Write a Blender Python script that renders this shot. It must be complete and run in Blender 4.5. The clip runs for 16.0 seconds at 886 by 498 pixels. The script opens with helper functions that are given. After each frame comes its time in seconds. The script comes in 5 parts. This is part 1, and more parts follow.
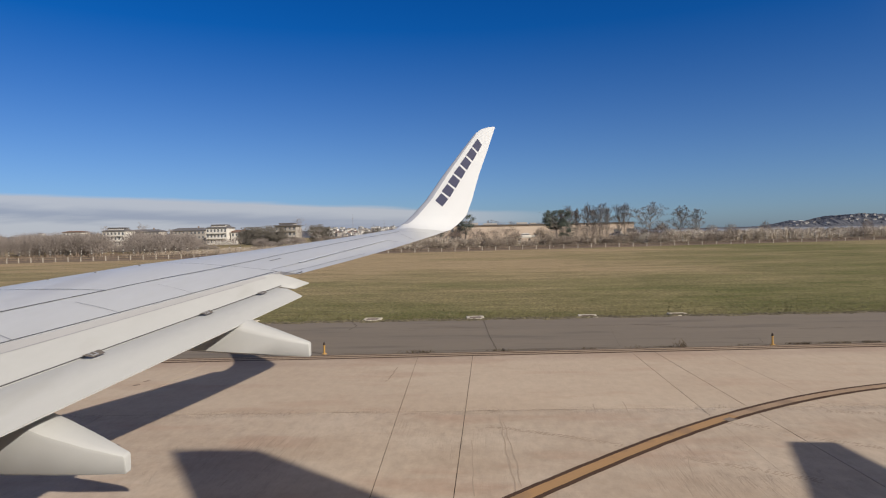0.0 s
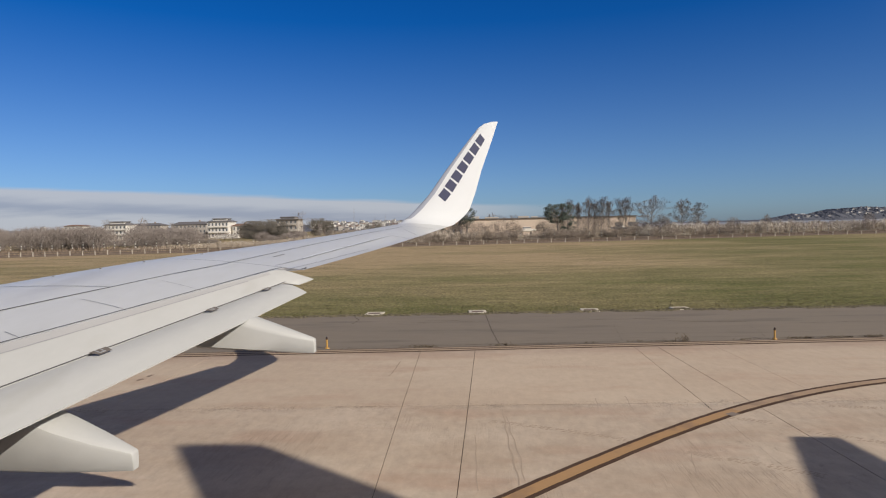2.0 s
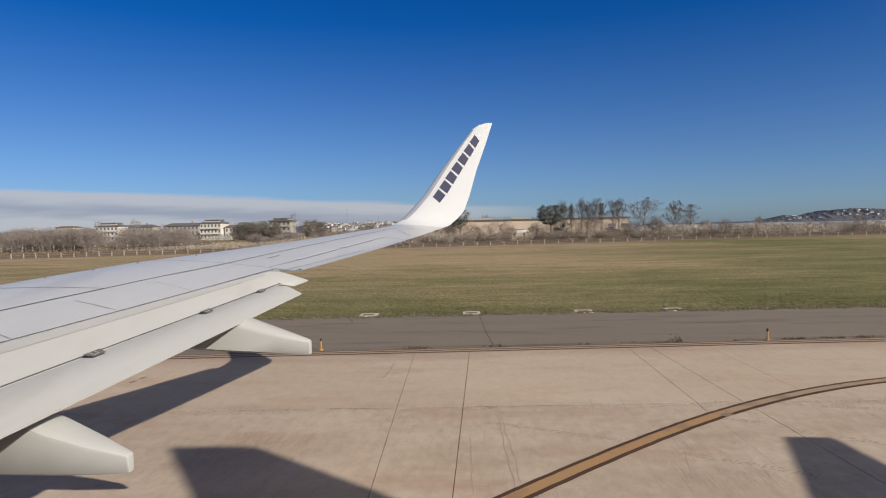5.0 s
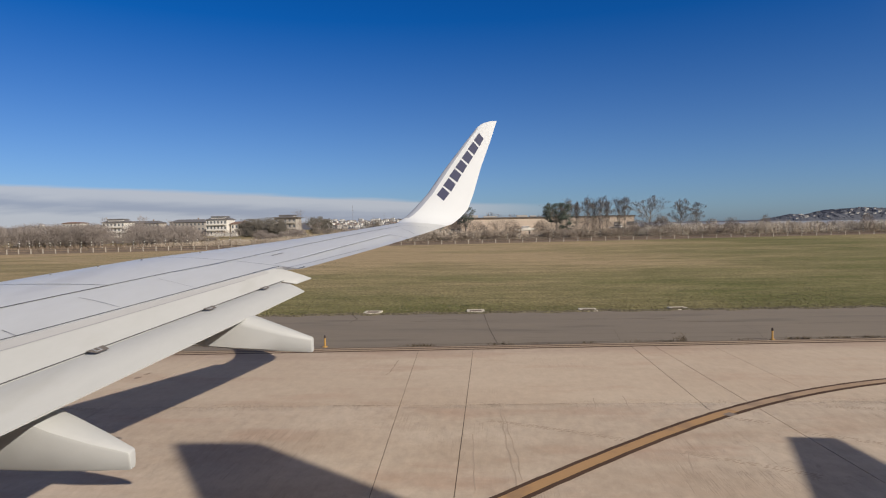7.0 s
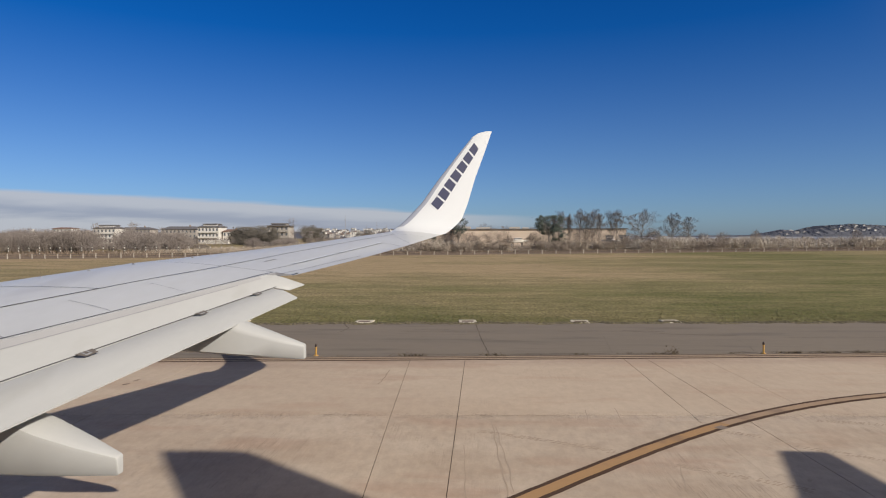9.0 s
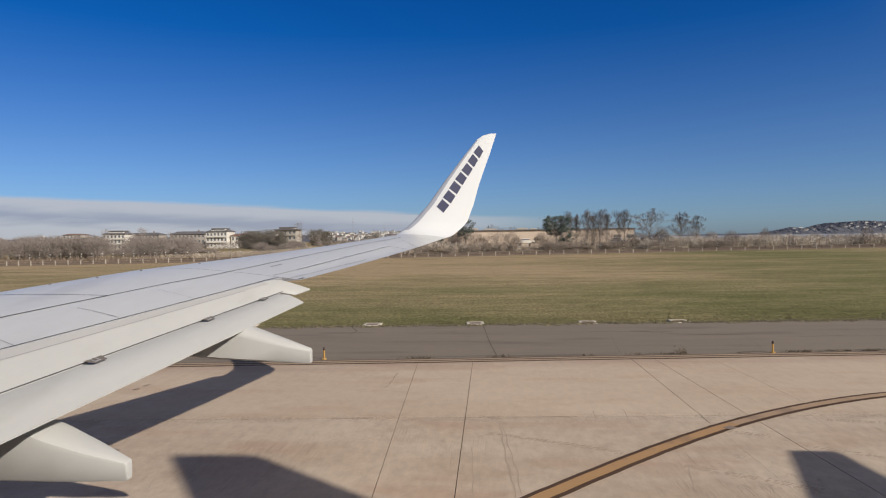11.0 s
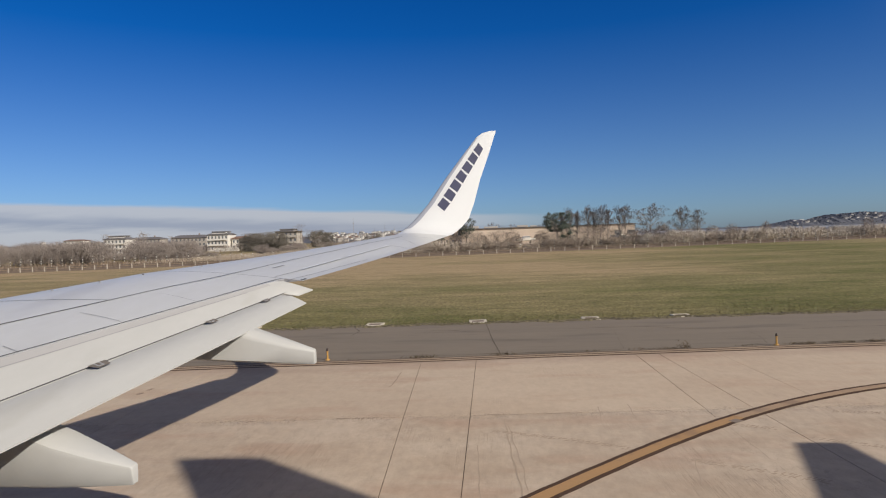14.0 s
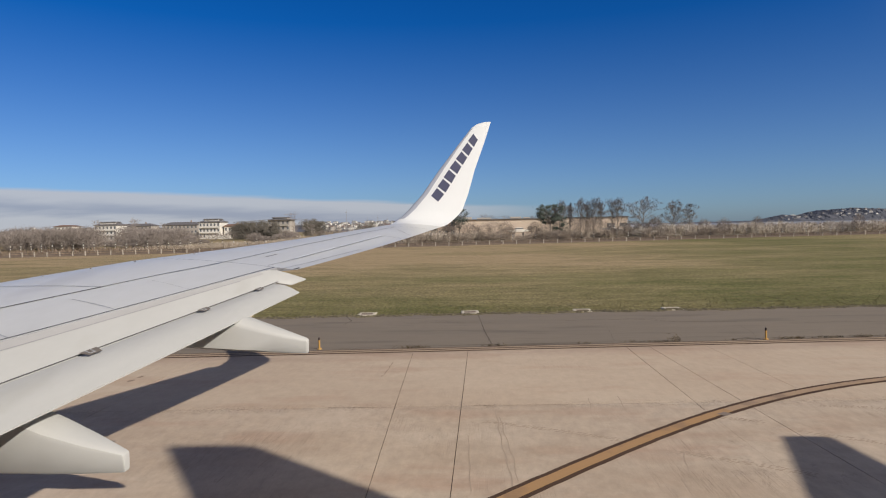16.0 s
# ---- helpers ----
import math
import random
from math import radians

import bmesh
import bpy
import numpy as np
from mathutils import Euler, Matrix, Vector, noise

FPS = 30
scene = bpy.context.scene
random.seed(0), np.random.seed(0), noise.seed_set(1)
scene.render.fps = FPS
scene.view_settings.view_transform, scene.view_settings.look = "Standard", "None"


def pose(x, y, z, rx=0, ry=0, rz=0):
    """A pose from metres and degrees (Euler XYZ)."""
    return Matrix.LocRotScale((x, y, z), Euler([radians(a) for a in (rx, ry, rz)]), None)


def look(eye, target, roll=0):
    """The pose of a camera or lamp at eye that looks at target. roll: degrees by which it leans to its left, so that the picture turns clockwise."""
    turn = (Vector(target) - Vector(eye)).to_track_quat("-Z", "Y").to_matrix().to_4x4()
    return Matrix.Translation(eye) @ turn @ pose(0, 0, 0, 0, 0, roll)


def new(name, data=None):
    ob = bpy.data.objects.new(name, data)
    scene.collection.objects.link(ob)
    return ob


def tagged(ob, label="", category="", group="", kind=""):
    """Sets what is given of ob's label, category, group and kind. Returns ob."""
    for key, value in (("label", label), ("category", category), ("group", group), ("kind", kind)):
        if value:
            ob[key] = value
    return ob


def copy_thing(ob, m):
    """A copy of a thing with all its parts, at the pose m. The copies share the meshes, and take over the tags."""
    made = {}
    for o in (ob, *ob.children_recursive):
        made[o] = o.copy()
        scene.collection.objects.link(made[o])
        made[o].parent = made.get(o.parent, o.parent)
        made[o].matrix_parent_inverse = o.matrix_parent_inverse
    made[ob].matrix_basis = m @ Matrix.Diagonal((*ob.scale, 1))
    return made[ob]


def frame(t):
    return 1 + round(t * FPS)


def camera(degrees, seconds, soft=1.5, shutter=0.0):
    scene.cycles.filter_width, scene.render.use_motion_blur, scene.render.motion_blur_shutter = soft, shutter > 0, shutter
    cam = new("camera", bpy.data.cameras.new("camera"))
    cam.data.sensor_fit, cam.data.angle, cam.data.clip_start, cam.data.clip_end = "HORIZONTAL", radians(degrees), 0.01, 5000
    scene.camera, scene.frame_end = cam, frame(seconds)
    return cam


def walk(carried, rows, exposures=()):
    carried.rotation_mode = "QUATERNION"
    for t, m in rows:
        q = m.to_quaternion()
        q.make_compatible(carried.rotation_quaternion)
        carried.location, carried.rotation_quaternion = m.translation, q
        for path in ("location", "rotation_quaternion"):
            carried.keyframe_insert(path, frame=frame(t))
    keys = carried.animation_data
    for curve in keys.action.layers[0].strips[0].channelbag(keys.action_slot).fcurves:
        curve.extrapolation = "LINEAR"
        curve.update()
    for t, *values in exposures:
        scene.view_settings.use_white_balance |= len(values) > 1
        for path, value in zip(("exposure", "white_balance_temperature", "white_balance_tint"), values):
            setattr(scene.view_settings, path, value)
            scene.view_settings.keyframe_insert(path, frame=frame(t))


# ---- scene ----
cam = camera(69.3, 16.0, soft=1.12)
PATH = [
    (0, (0.0316, -0.0059, 3.6271), (-0.1042, 1.9889, 3.5785), -1.19),
    (0.5, (0.0014, 0.0108, 3.6604), (-0.1358, 2.0053, 3.6040), -1.18),
    (1, (-0.0151, 0.0115, 3.6530), (-0.1408, 2.0066, 3.5921), -1.23),
    (1.5, (-0.0041, -0.0021, 3.6642), (-0.1465, 1.9919, 3.6044), -1.25),
    (2, (-0.0025, -0.0115, 3.6585), (-0.1425, 1.9825, 3.5900), -1.23),
    (2.5, (0.0091, -0.0250, 3.6737), (-0.1253, 1.9691, 3.6005), -0.48),
    (3, (-0.0287, 0.0188, 3.6449), (-0.1543, 2.0133, 3.5662), -0.6),
    (3.5, (-0.0073, -0.0012, 3.6621), (-0.1277, 1.9936, 3.5822), -0.94),
    (4, (-0.0194, -0.0111, 3.6699), (-0.1357, 1.9840, 3.5932), -1.18),
    (6.5, (-0.0349, 0.0128, 3.6296), (-0.1641, 2.0079, 3.5771), -1.11),
    (7, (0.0022, -0.0078, 3.6669), (-0.1335, 1.9862, 3.5946), -0.99),
    (7.5, (-0.0055, -0.0007, 3.6585), (-0.1399, 1.9940, 3.6017), -0.84),
    (8, (-0.0071, -0.0015, 3.6530), (-0.1188, 1.9946, 3.5996), -0.2),
    (8.5, (-0.0022, -0.0005, 3.6530), (-0.1111, 1.9960, 3.6104), -0.06),
    (9, (-0.0265, 0.0163, 3.6342), (-0.1380, 2.0128, 3.5952), -0.17),
    (11.5, (0.0173, -0.0192, 3.6549), (-0.1204, 1.9758, 3.6227), -0.93),
    (12, (-0.0007, 0.0031, 3.6502), (-0.1357, 1.9983, 3.6185), -1.03),
    (12.5, (-0.0119, -0.0034, 3.6552), (-0.1444, 1.9918, 3.6189), -1.37),
    (13, (-0.0169, 0.0046, 3.6393), (-0.1326, 2.0009, 3.6018), -1.59),
    (13.5, (0.0082, 0.0008, 3.6519), (-0.1241, 1.9958, 3.6053), -1.86),
    (14, (-0.0042, 0.0069, 3.6428), (-0.1424, 2.0018, 3.6061), -1.94),
    (14.5, (0.0075, -0.0082, 3.6535), (-0.1306, 1.9866, 3.6109), -1.29),
    (15, (0.0131, -0.0182, 3.6524), (-0.1217, 1.9766, 3.6018), -1),
    (15.5, (0.0100, -0.0163, 3.6579), (-0.1109, 1.9793, 3.6002), -0.96),
    (16, (-0.0163, 0.0074, 3.6488), (-0.1327, 2.0029, 3.5819), -1.18),
]
walk(cam, [(t, look(eye, target, roll)) for t, eye, target, roll in PATH], exposures=[(0, 0.0, 7000, 10), (16, 0.0, 7000, 10)])

# ---- light ----
SUN_WAY = Vector((1.42, -0.99, 1.0)).normalized()
SUN_ELEVATION = math.asin(SUN_WAY.z)
SUN_TURN = math.atan2(SUN_WAY.x, SUN_WAY.y)
world = bpy.data.worlds.new("sky")
scene.world = world
world.use_nodes = True
sky = world.node_tree.nodes.new("ShaderNodeTexSky")
sky.sky_type = "NISHITA"
sky.sun_disc = False
sky.sun_elevation = SUN_ELEVATION
sky.sun_rotation = SUN_TURN
sky.altitude = 0
sky.air_density = 0.70
sky.dust_density = 0.55
sky.ozone_density = 10.0
backing = world.node_tree.nodes["Background"]
backing.inputs["Strength"].default_value = 0.104
deep = world.node_tree.nodes.new("ShaderNodeHueSaturation")
# winter haze: the sky is palest round the sun and deepest away from it
way_in = world.node_tree.nodes.new("ShaderNodeTexCoord")
toward = world.node_tree.nodes.new("ShaderNodeVectorMath")
toward.operation = "DOT_PRODUCT"
toward.inputs[1].default_value = SUN_WAY
world.node_tree.links.new(way_in.outputs["Generated"], toward.inputs[0])
pale = world.node_tree.nodes.new("ShaderNodeMapRange")
pale.interpolation_type = "SMOOTHSTEP"
pale.inputs["From Min"].default_value, pale.inputs["From Max"].default_value = 0.03, 0.68
pale.inputs["To Min"].default_value, pale.inputs["To Max"].default_value = 1.17, 0.25
world.node_tree.links.new(toward.outputs["Value"], pale.inputs["Value"])
height_of = world.node_tree.nodes.new("ShaderNodeSeparateXYZ")
world.node_tree.links.new(way_in.outputs["Generated"], height_of.inputs[0])
low_haze = world.node_tree.nodes.new("ShaderNodeMapRange")
low_haze.inputs["From Min"].default_value, low_haze.inputs["From Max"].default_value = 0.0, 0.30
low_haze.inputs["To Min"].default_value, low_haze.inputs["To Max"].default_value = 0.80, 1.0
world.node_tree.links.new(height_of.outputs["Z"], low_haze.inputs["Value"])
cooler = world.node_tree.nodes.new("ShaderNodeMapRange")
cooler.inputs["From Min"].default_value, cooler.inputs["From Max"].default_value = 0.02, 0.34
cooler.inputs["To Min"].default_value, cooler.inputs["To Max"].default_value = 0.500, 0.508
world.node_tree.links.new(height_of.outputs["Z"], cooler.inputs["Value"])
world.node_tree.links.new(cooler.outputs["Result"], deep.inputs["Hue"])
dimmer = world.node_tree.nodes.new("ShaderNodeMapRange")
dimmer.inputs["From Min"].default_value, dimmer.inputs["From Max"].default_value = 0.05, 0.30
dimmer.inputs["To Min"].default_value, dimmer.inputs["To Max"].default_value = 0.90, 1.0
world.node_tree.links.new(height_of.outputs["Z"], dimmer.inputs["Value"])
world.node_tree.links.new(dimmer.outputs["Result"], deep.inputs["Value"])
hazed = world.node_tree.nodes.new("ShaderNodeMath")
hazed.operation = "MULTIPLY"
world.node_tree.links.new(pale.outputs["Result"], hazed.inputs[0])
world.node_tree.links.new(low_haze.outputs["Result"], hazed.inputs[1])
world.node_tree.links.new(hazed.outputs[0], deep.inputs["Saturation"])
world.node_tree.links.new(sky.outputs["Color"], deep.inputs["Color"])
world.node_tree.links.new(deep.outputs["Color"], backing.inputs["Color"])
sun = new("sun", bpy.data.lights.new("sun", "SUN"))
sun.data.energy = 4.6
sun.data.angle = radians(0.53)
sun.data.color = (1.0, 0.965, 0.925)
sun.matrix_world = look(SUN_WAY * 60, (0, 0, 0))


# ---- materials ----
def material(name, colour, other=None, rough=0.6, metal=0.0, scale=1.0, fine=12.0, stretch=(1, 1, 1), bump=0.0, spread=0.5, by_object=0.0, spots=None):
    """A surface of two colours mixed by coarse and fine noise, in metres."""
    m = bpy.data.materials.new(name)
    m.use_nodes = True
    nt = m.node_tree
    bsdf = nt.nodes["Principled BSDF"]
    bsdf.inputs["Metallic"].default_value = metal
    other = other or tuple(c * 0.8 for c in colour)
    coord = nt.nodes.new("ShaderNodeTexCoord")
    mapping = nt.nodes.new("ShaderNodeMapping")
    mapping.inputs["Scale"].default_value = stretch
    nt.links.new(coord.outputs["Object"], mapping.inputs["Vector"])
    coarse = nt.nodes.new("ShaderNodeTexNoise")
    coarse.inputs["Scale"].default_value = scale
    coarse.inputs["Detail"].default_value = 6
    coarse.inputs["Roughness"].default_value = 0.6
    grain = nt.nodes.new("ShaderNodeTexNoise")
    grain.inputs["Scale"].default_value = fine
    grain.inputs["Detail"].default_value = 5
    grain.inputs["Roughness"].default_value = 0.7
    for n in (coarse, grain):
        nt.links.new(mapping.outputs["Vector"], n.inputs["Vector"])
    both = nt.nodes.new("ShaderNodeMix")
    both.data_type = "FLOAT"
    both.inputs[0].default_value = 0.4
    nt.links.new(coarse.outputs["Fac"], both.inputs[2])
    nt.links.new(grain.outputs["Fac"], both.inputs[3])
    level = nt.nodes.new("ShaderNodeMapRange")
    level.inputs["From Min"].default_value = 0.5 - spread * 0.4
    level.inputs["From Max"].default_value = 0.5 + spread * 0.4
    nt.links.new(both.outputs[0], level.inputs["Value"])
    mix = nt.nodes.new("ShaderNodeMix")
    mix.data_type = "RGBA"
    mix.inputs[6].default_value = (*colour, 1)
    mix.inputs[7].default_value = (*other, 1)
    nt.links.new(level.outputs["Result"], mix.inputs[0])
    last = mix.outputs[2]
    if spots:
        blot = nt.nodes.new("ShaderNodeTexNoise")
        blot.inputs["Scale"].default_value = spots[1]
        blot.inputs["Detail"].default_value = 8
        nt.links.new(mapping.outputs["Vector"], blot.inputs["Vector"])
        cut = nt.nodes.new("ShaderNodeMapRange")
        cut.inputs["From Min"].default_value = spots[2]
        cut.inputs["From Max"].default_value = spots[2] + 0.12
        cut.inputs["To Max"].default_value = spots[3]
        nt.links.new(blot.outputs["Fac"], cut.inputs["Value"])
        over = nt.nodes.new("ShaderNodeMix")
        over.data_type = "RGBA"
        over.inputs[7].default_value = (*spots[0], 1)
        nt.links.new(cut.outputs["Result"], over.inputs[0])
        nt.links.new(last, over.inputs[6])
        last = over.outputs[2]
    if by_object:
        info = nt.nodes.new("ShaderNodeObjectInfo")
        tone = nt.nodes.new("ShaderNodeMapRange")
        tone.inputs["To Min"].default_value = 1 - by_object
        tone.inputs["To Max"].default_value = 1 + by_object
        nt.links.new(info.outputs["Random"], tone.inputs["Value"])
        hsv = nt.nodes.new("ShaderNodeHueSaturation")
        nt.links.new(tone.outputs["Result"], hsv.inputs["Value"])
        nt.links.new(last, hsv.inputs["Color"])
        last = hsv.outputs["Color"]
    nt.links.new(last, bsdf.inputs["Base Color"])
    worn = nt.nodes.new("ShaderNodeMapRange")
    worn.inputs["To Min"].default_value = max(rough - 0.08, 0.02)
    worn.inputs["To Max"].default_value = min(rough + 0.08, 1.0)
    nt.links.new(grain.outputs["Fac"], worn.inputs["Value"])
    nt.links.new(worn.outputs["Result"], bsdf.inputs["Roughness"])
    if bump:
        relief = nt.nodes.new("ShaderNodeBump")
        relief.inputs["Strength"].default_value = 0.6
        relief.inputs["Distance"].default_value = bump
        nt.links.new(both.outputs[0], relief.inputs["Height"])
        nt.links.new(relief.outputs["Normal"], bsdf.inputs["Normal"])
    return m


def leafy(name, colour, other, rough=0.8):
    """For many small blades in one mesh: each island has its own tone."""
    m = bpy.data.materials.new(name)
    m.use_nodes = True
    nt = m.node_tree
    bsdf = nt.nodes["Principled BSDF"]
    bsdf.inputs["Roughness"].default_value = rough
    geo = nt.nodes.new("ShaderNodeNewGeometry")
    mix = nt.nodes.new("ShaderNodeMix")
    mix.data_type = "RGBA"
    mix.inputs[6].default_value = (*colour, 1)
    mix.inputs[7].default_value = (*other, 1)
    nt.links.new(geo.outputs["Random Per Island"], mix.inputs[0])
    nt.links.new(mix.outputs[2], bsdf.inputs["Base Color"])
    return m


M_WING = material("grey_wing_paint", (0.59, 0.59, 0.568), (0.51, 0.51, 0.492), rough=0.34, scale=0.8, fine=6, stretch=(1, 0.3, 1), spread=0.6, spots=((0.43, 0.425, 0.415), 1.3, 0.6, 0.45))
M_WHITE = material("white_aircraft_paint", (0.74, 0.745, 0.735), (0.69, 0.695, 0.685), rough=0.32, scale=0.5, fine=6, spread=0.9)
M_FLAP = material("cream_flap_paint", (0.436, 0.434, 0.418), (0.386, 0.384, 0.37), rough=0.5, scale=1.6, fine=11, stretch=(1, 0.3, 1), spread=0.6, spots=((0.36, 0.352, 0.325), 2.6, 0.56, 0.55))
M_FAIR = material("fairing_paint", (0.465, 0.461, 0.44), (0.418, 0.414, 0.396), rough=0.62, scale=1.5, fine=9, spread=0.8)
M_METAL = material("bare_aluminium", (0.37, 0.385, 0.42), (0.31, 0.325, 0.36), rough=0.4, metal=0.6, scale=2, fine=20)
M_LEAD = material("grey_edge_strip", (0.40, 0.415, 0.465), (0.35, 0.365, 0.41), rough=0.45, scale=2, fine=20)
M_GAP = material("dark_gap", (0.06, 0.06, 0.065), (0.09, 0.085, 0.08), rough=0.7)
# dark brown standing for the shade inside the hinge recesses
M_RECESS = material("shaded_recess", (0.085, 0.072, 0.062), (0.15, 0.13, 0.115), rough=0.8, scale=12, fine=60)
M_BAND = material("bare_grey_band", (0.385, 0.376, 0.37), (0.335, 0.327, 0.322), rough=0.5, scale=1.2, fine=8, stretch=(1, 0.4, 1))
M_SEAL = material("grey_seal", (0.28, 0.28, 0.29), (0.22, 0.22, 0.23), rough=0.6)
M_NAVY = material("navy_paint", (0.065, 0.068, 0.115), (0.08, 0.082, 0.13), rough=0.4)
M_TYRE = material("tyre_rubber", (0.03, 0.03, 0.03), (0.05, 0.05, 0.05), rough=0.8)


def slab_concrete(name, base, pale, red, groove_depth, pits):
    """Old tan concrete: cloudy patches, reddish stains, brushed grooves across the taxiway and small pits."""
    m = bpy.data.materials.new(name)
    m.use_nodes = True
    nt = m.node_tree
    bsdf = nt.nodes["Principled BSDF"]
    bsdf.inputs["Roughness"].default_value = 0.88
    bsdf.inputs["Specular IOR Level"].default_value = 0.3
    coord = nt.nodes.new("ShaderNodeTexCoord")

    def cloud_of(scale, stretch, detail, turn=0.0, rough=0.6):
        mapping = nt.nodes.new("ShaderNodeMapping")
        mapping.inputs["Scale"].default_value = stretch
        mapping.inputs["Rotation"].default_value = (0, 0, radians(turn))
        nt.links.new(coord.outputs["Object"], mapping.inputs["Vector"])
        n = nt.nodes.new("ShaderNodeTexNoise")
        n.inputs["Scale"].default_value = scale
        n.inputs["Detail"].default_value = detail
        n.inputs["Roughness"].default_value = rough
        nt.links.new(mapping.outputs["Vector"], n.inputs["Vector"])
        return n.outputs["Fac"]

    def ranged(v, lo, hi, out_lo, out_hi):
        n = nt.nodes.new("ShaderNodeMapRange")
        for key, x in (("From Min", lo), ("From Max", hi), ("To Min", out_lo), ("To Max", out_hi)):
            n.inputs[key].default_value = x
        nt.links.new(v, n.inputs["Value"])
        return n.outputs["Result"]

    def times(a, b):
        n = nt.nodes.new("ShaderNodeMath")
        n.operation = "MULTIPLY"
        nt.links.new(a, n.inputs[0])
        nt.links.new(b, n.inputs[1])
        return n.outputs[0]

    def mixed(a, colour, share):
        n = nt.nodes.new("ShaderNodeMix")
        n.data_type = "RGBA"
        if isinstance(a, tuple):
            n.inputs[6].default_value = (*a, 1)
        else:
            nt.links.new(a, n.inputs[6])
        n.inputs[7].default_value = (*colour, 1)
        nt.links.new(share, n.inputs[0])
        return n.outputs[2]

    tint = mixed(base, pale, ranged(cloud_of(0.42, (0.6, 1, 1), 6), 0.40, 0.64, 0.0, 1.0))
    tint = mixed(tint, red, ranged(cloud_of(0.75, (0.35, 1, 1), 7, 3), 0.52, 0.69, 0.0, 0.78))
    patch = cloud_of(0.5, (1, 0.7, 1), 5)
    groove = cloud_of(1.0, (13, 0.75, 1), 5, 5, 0.7)
    lines = times(ranged(groove, 0.50, 0.68, 0.0, 1.0), ranged(patch, 0.46, 0.64, 0.0, groove_depth * 7))
    tint = mixed(tint, (0.25, 0.185, 0.13), lines)
    scars = times(ranged(cloud_of(1.0, (6, 3.4, 1), 6, -24, 0.75), 0.54, 0.65, 0.0, 1.0), ranged(cloud_of(0.33, (1, 1, 1), 4), 0.50, 0.62, 0.0, pits * 0.5))
    tint = mixed(tint, (0.27, 0.21, 0.155), scars)
    grain = cloud_of(34.0, (1, 1, 1), 4, 0, 0.8)
    tint = mixed(tint, (0.26, 0.20, 0.145), ranged(grain, 0.60, 0.78, 0.0, pits))
    # fine scored lines along the taxiway's width, in worn patches
    scored = times(ranged(cloud_of(1.0, (42, 0.9, 1), 4, 2, 0.8), 0.53, 0.62, 0.0, 1.0), ranged(cloud_of(0.42, (1, 0.8, 1), 5), 0.53, 0.63, 0.0, pits * 1.0))
    tint = mixed(tint, (0.24, 0.18, 0.13), scored)
    # crumbled strip along the lengthwise joint, and dust gathered beside the edge line
    place = nt.nodes.new("ShaderNodeSeparateXYZ")
    nt.links.new(coord.outputs["Object"], place.inputs[0])

    def across(slope, level):
        n = nt.nodes.new("ShaderNodeMath")
        n.operation = "MULTIPLY_ADD"
        nt.links.new(place.outputs["X"], n.inputs[0])
        n.inputs[1].default_value, n.inputs[2].default_value = -slope, -level
        out = nt.nodes.new("ShaderNodeMath")
        nt.links.new(n.outputs[0], out.inputs[0])
        nt.links.new(place.outputs["Y"], out.inputs[1])
        return out.outputs[0]

    def size_of(v):
        n = nt.nodes.new("ShaderNodeMath")
        n.operation = "ABSOLUTE"
        nt.links.new(v, n.inputs[0])
        return n.outputs[0]

    chips = times(ranged(cloud_of(13.0, (1.2, 0.6, 1), 6, 0, 0.85), 0.52, 0.58, 0.0, 0.8), times(ranged(size_of(across(0.04, 13.0)), 0.0, 0.38, 1.0, 0.0), ranged(cloud_of(0.5, (1, 0.3, 1), 4), 0.42, 0.60, 0.1, 1.0)))
    tint = mixed(tint, (0.23, 0.17, 0.12), chips)
    dust = times(ranged(across(0.078, 18.95), -1.3, 0.1, 0.0, 0.9), ranged(cloud_of(0.7, (0.3, 1, 1), 6), 0.36, 0.62, 0.2, 1.0))
    tint = mixed(tint, (0.30, 0.205, 0.15), dust)
    info = nt.nodes.new("ShaderNodeObjectInfo")
    hsv = nt.nodes.new("ShaderNodeHueSaturation")
    mottle = ranged(cloud_of(4.5, (1, 0.5, 1), 6, 8, 0.75), 0.32, 0.68, 0.96 - pits * 0.12, 1.04 + pits * 0.12)
    nt.links.new(times(ranged(info.outputs["Random"], 0.0, 1.0, 0.975, 1.03), mottle), hsv.inputs["Value"])
    nt.links.new(tint, hsv.inputs["Color"])
    nt.links.new(hsv.outputs["Color"], bsdf.inputs["Base Color"])
    relief = nt.nodes.new("ShaderNodeBump")
    relief.inputs["Strength"].default_value = 0.7
    relief.inputs["Distance"].default_value = groove_depth
    relief.invert = True
    high = nt.nodes.new("ShaderNodeMath")
    high.operation = "ADD"
    nt.links.new(lines, high.inputs[0])
    nt.links.new(scars, high.inputs[1])
    more = nt.nodes.new("ShaderNodeMath")
    more.operation = "ADD"
    nt.links.new(high.outputs[0], more.inputs[0])
    nt.links.new(chips, more.inputs[1])
    nt.links.new(more.outputs[0], relief.inputs["Height"])
    nt.links.new(relief.outputs["Normal"], bsdf.inputs["Normal"])
    return m


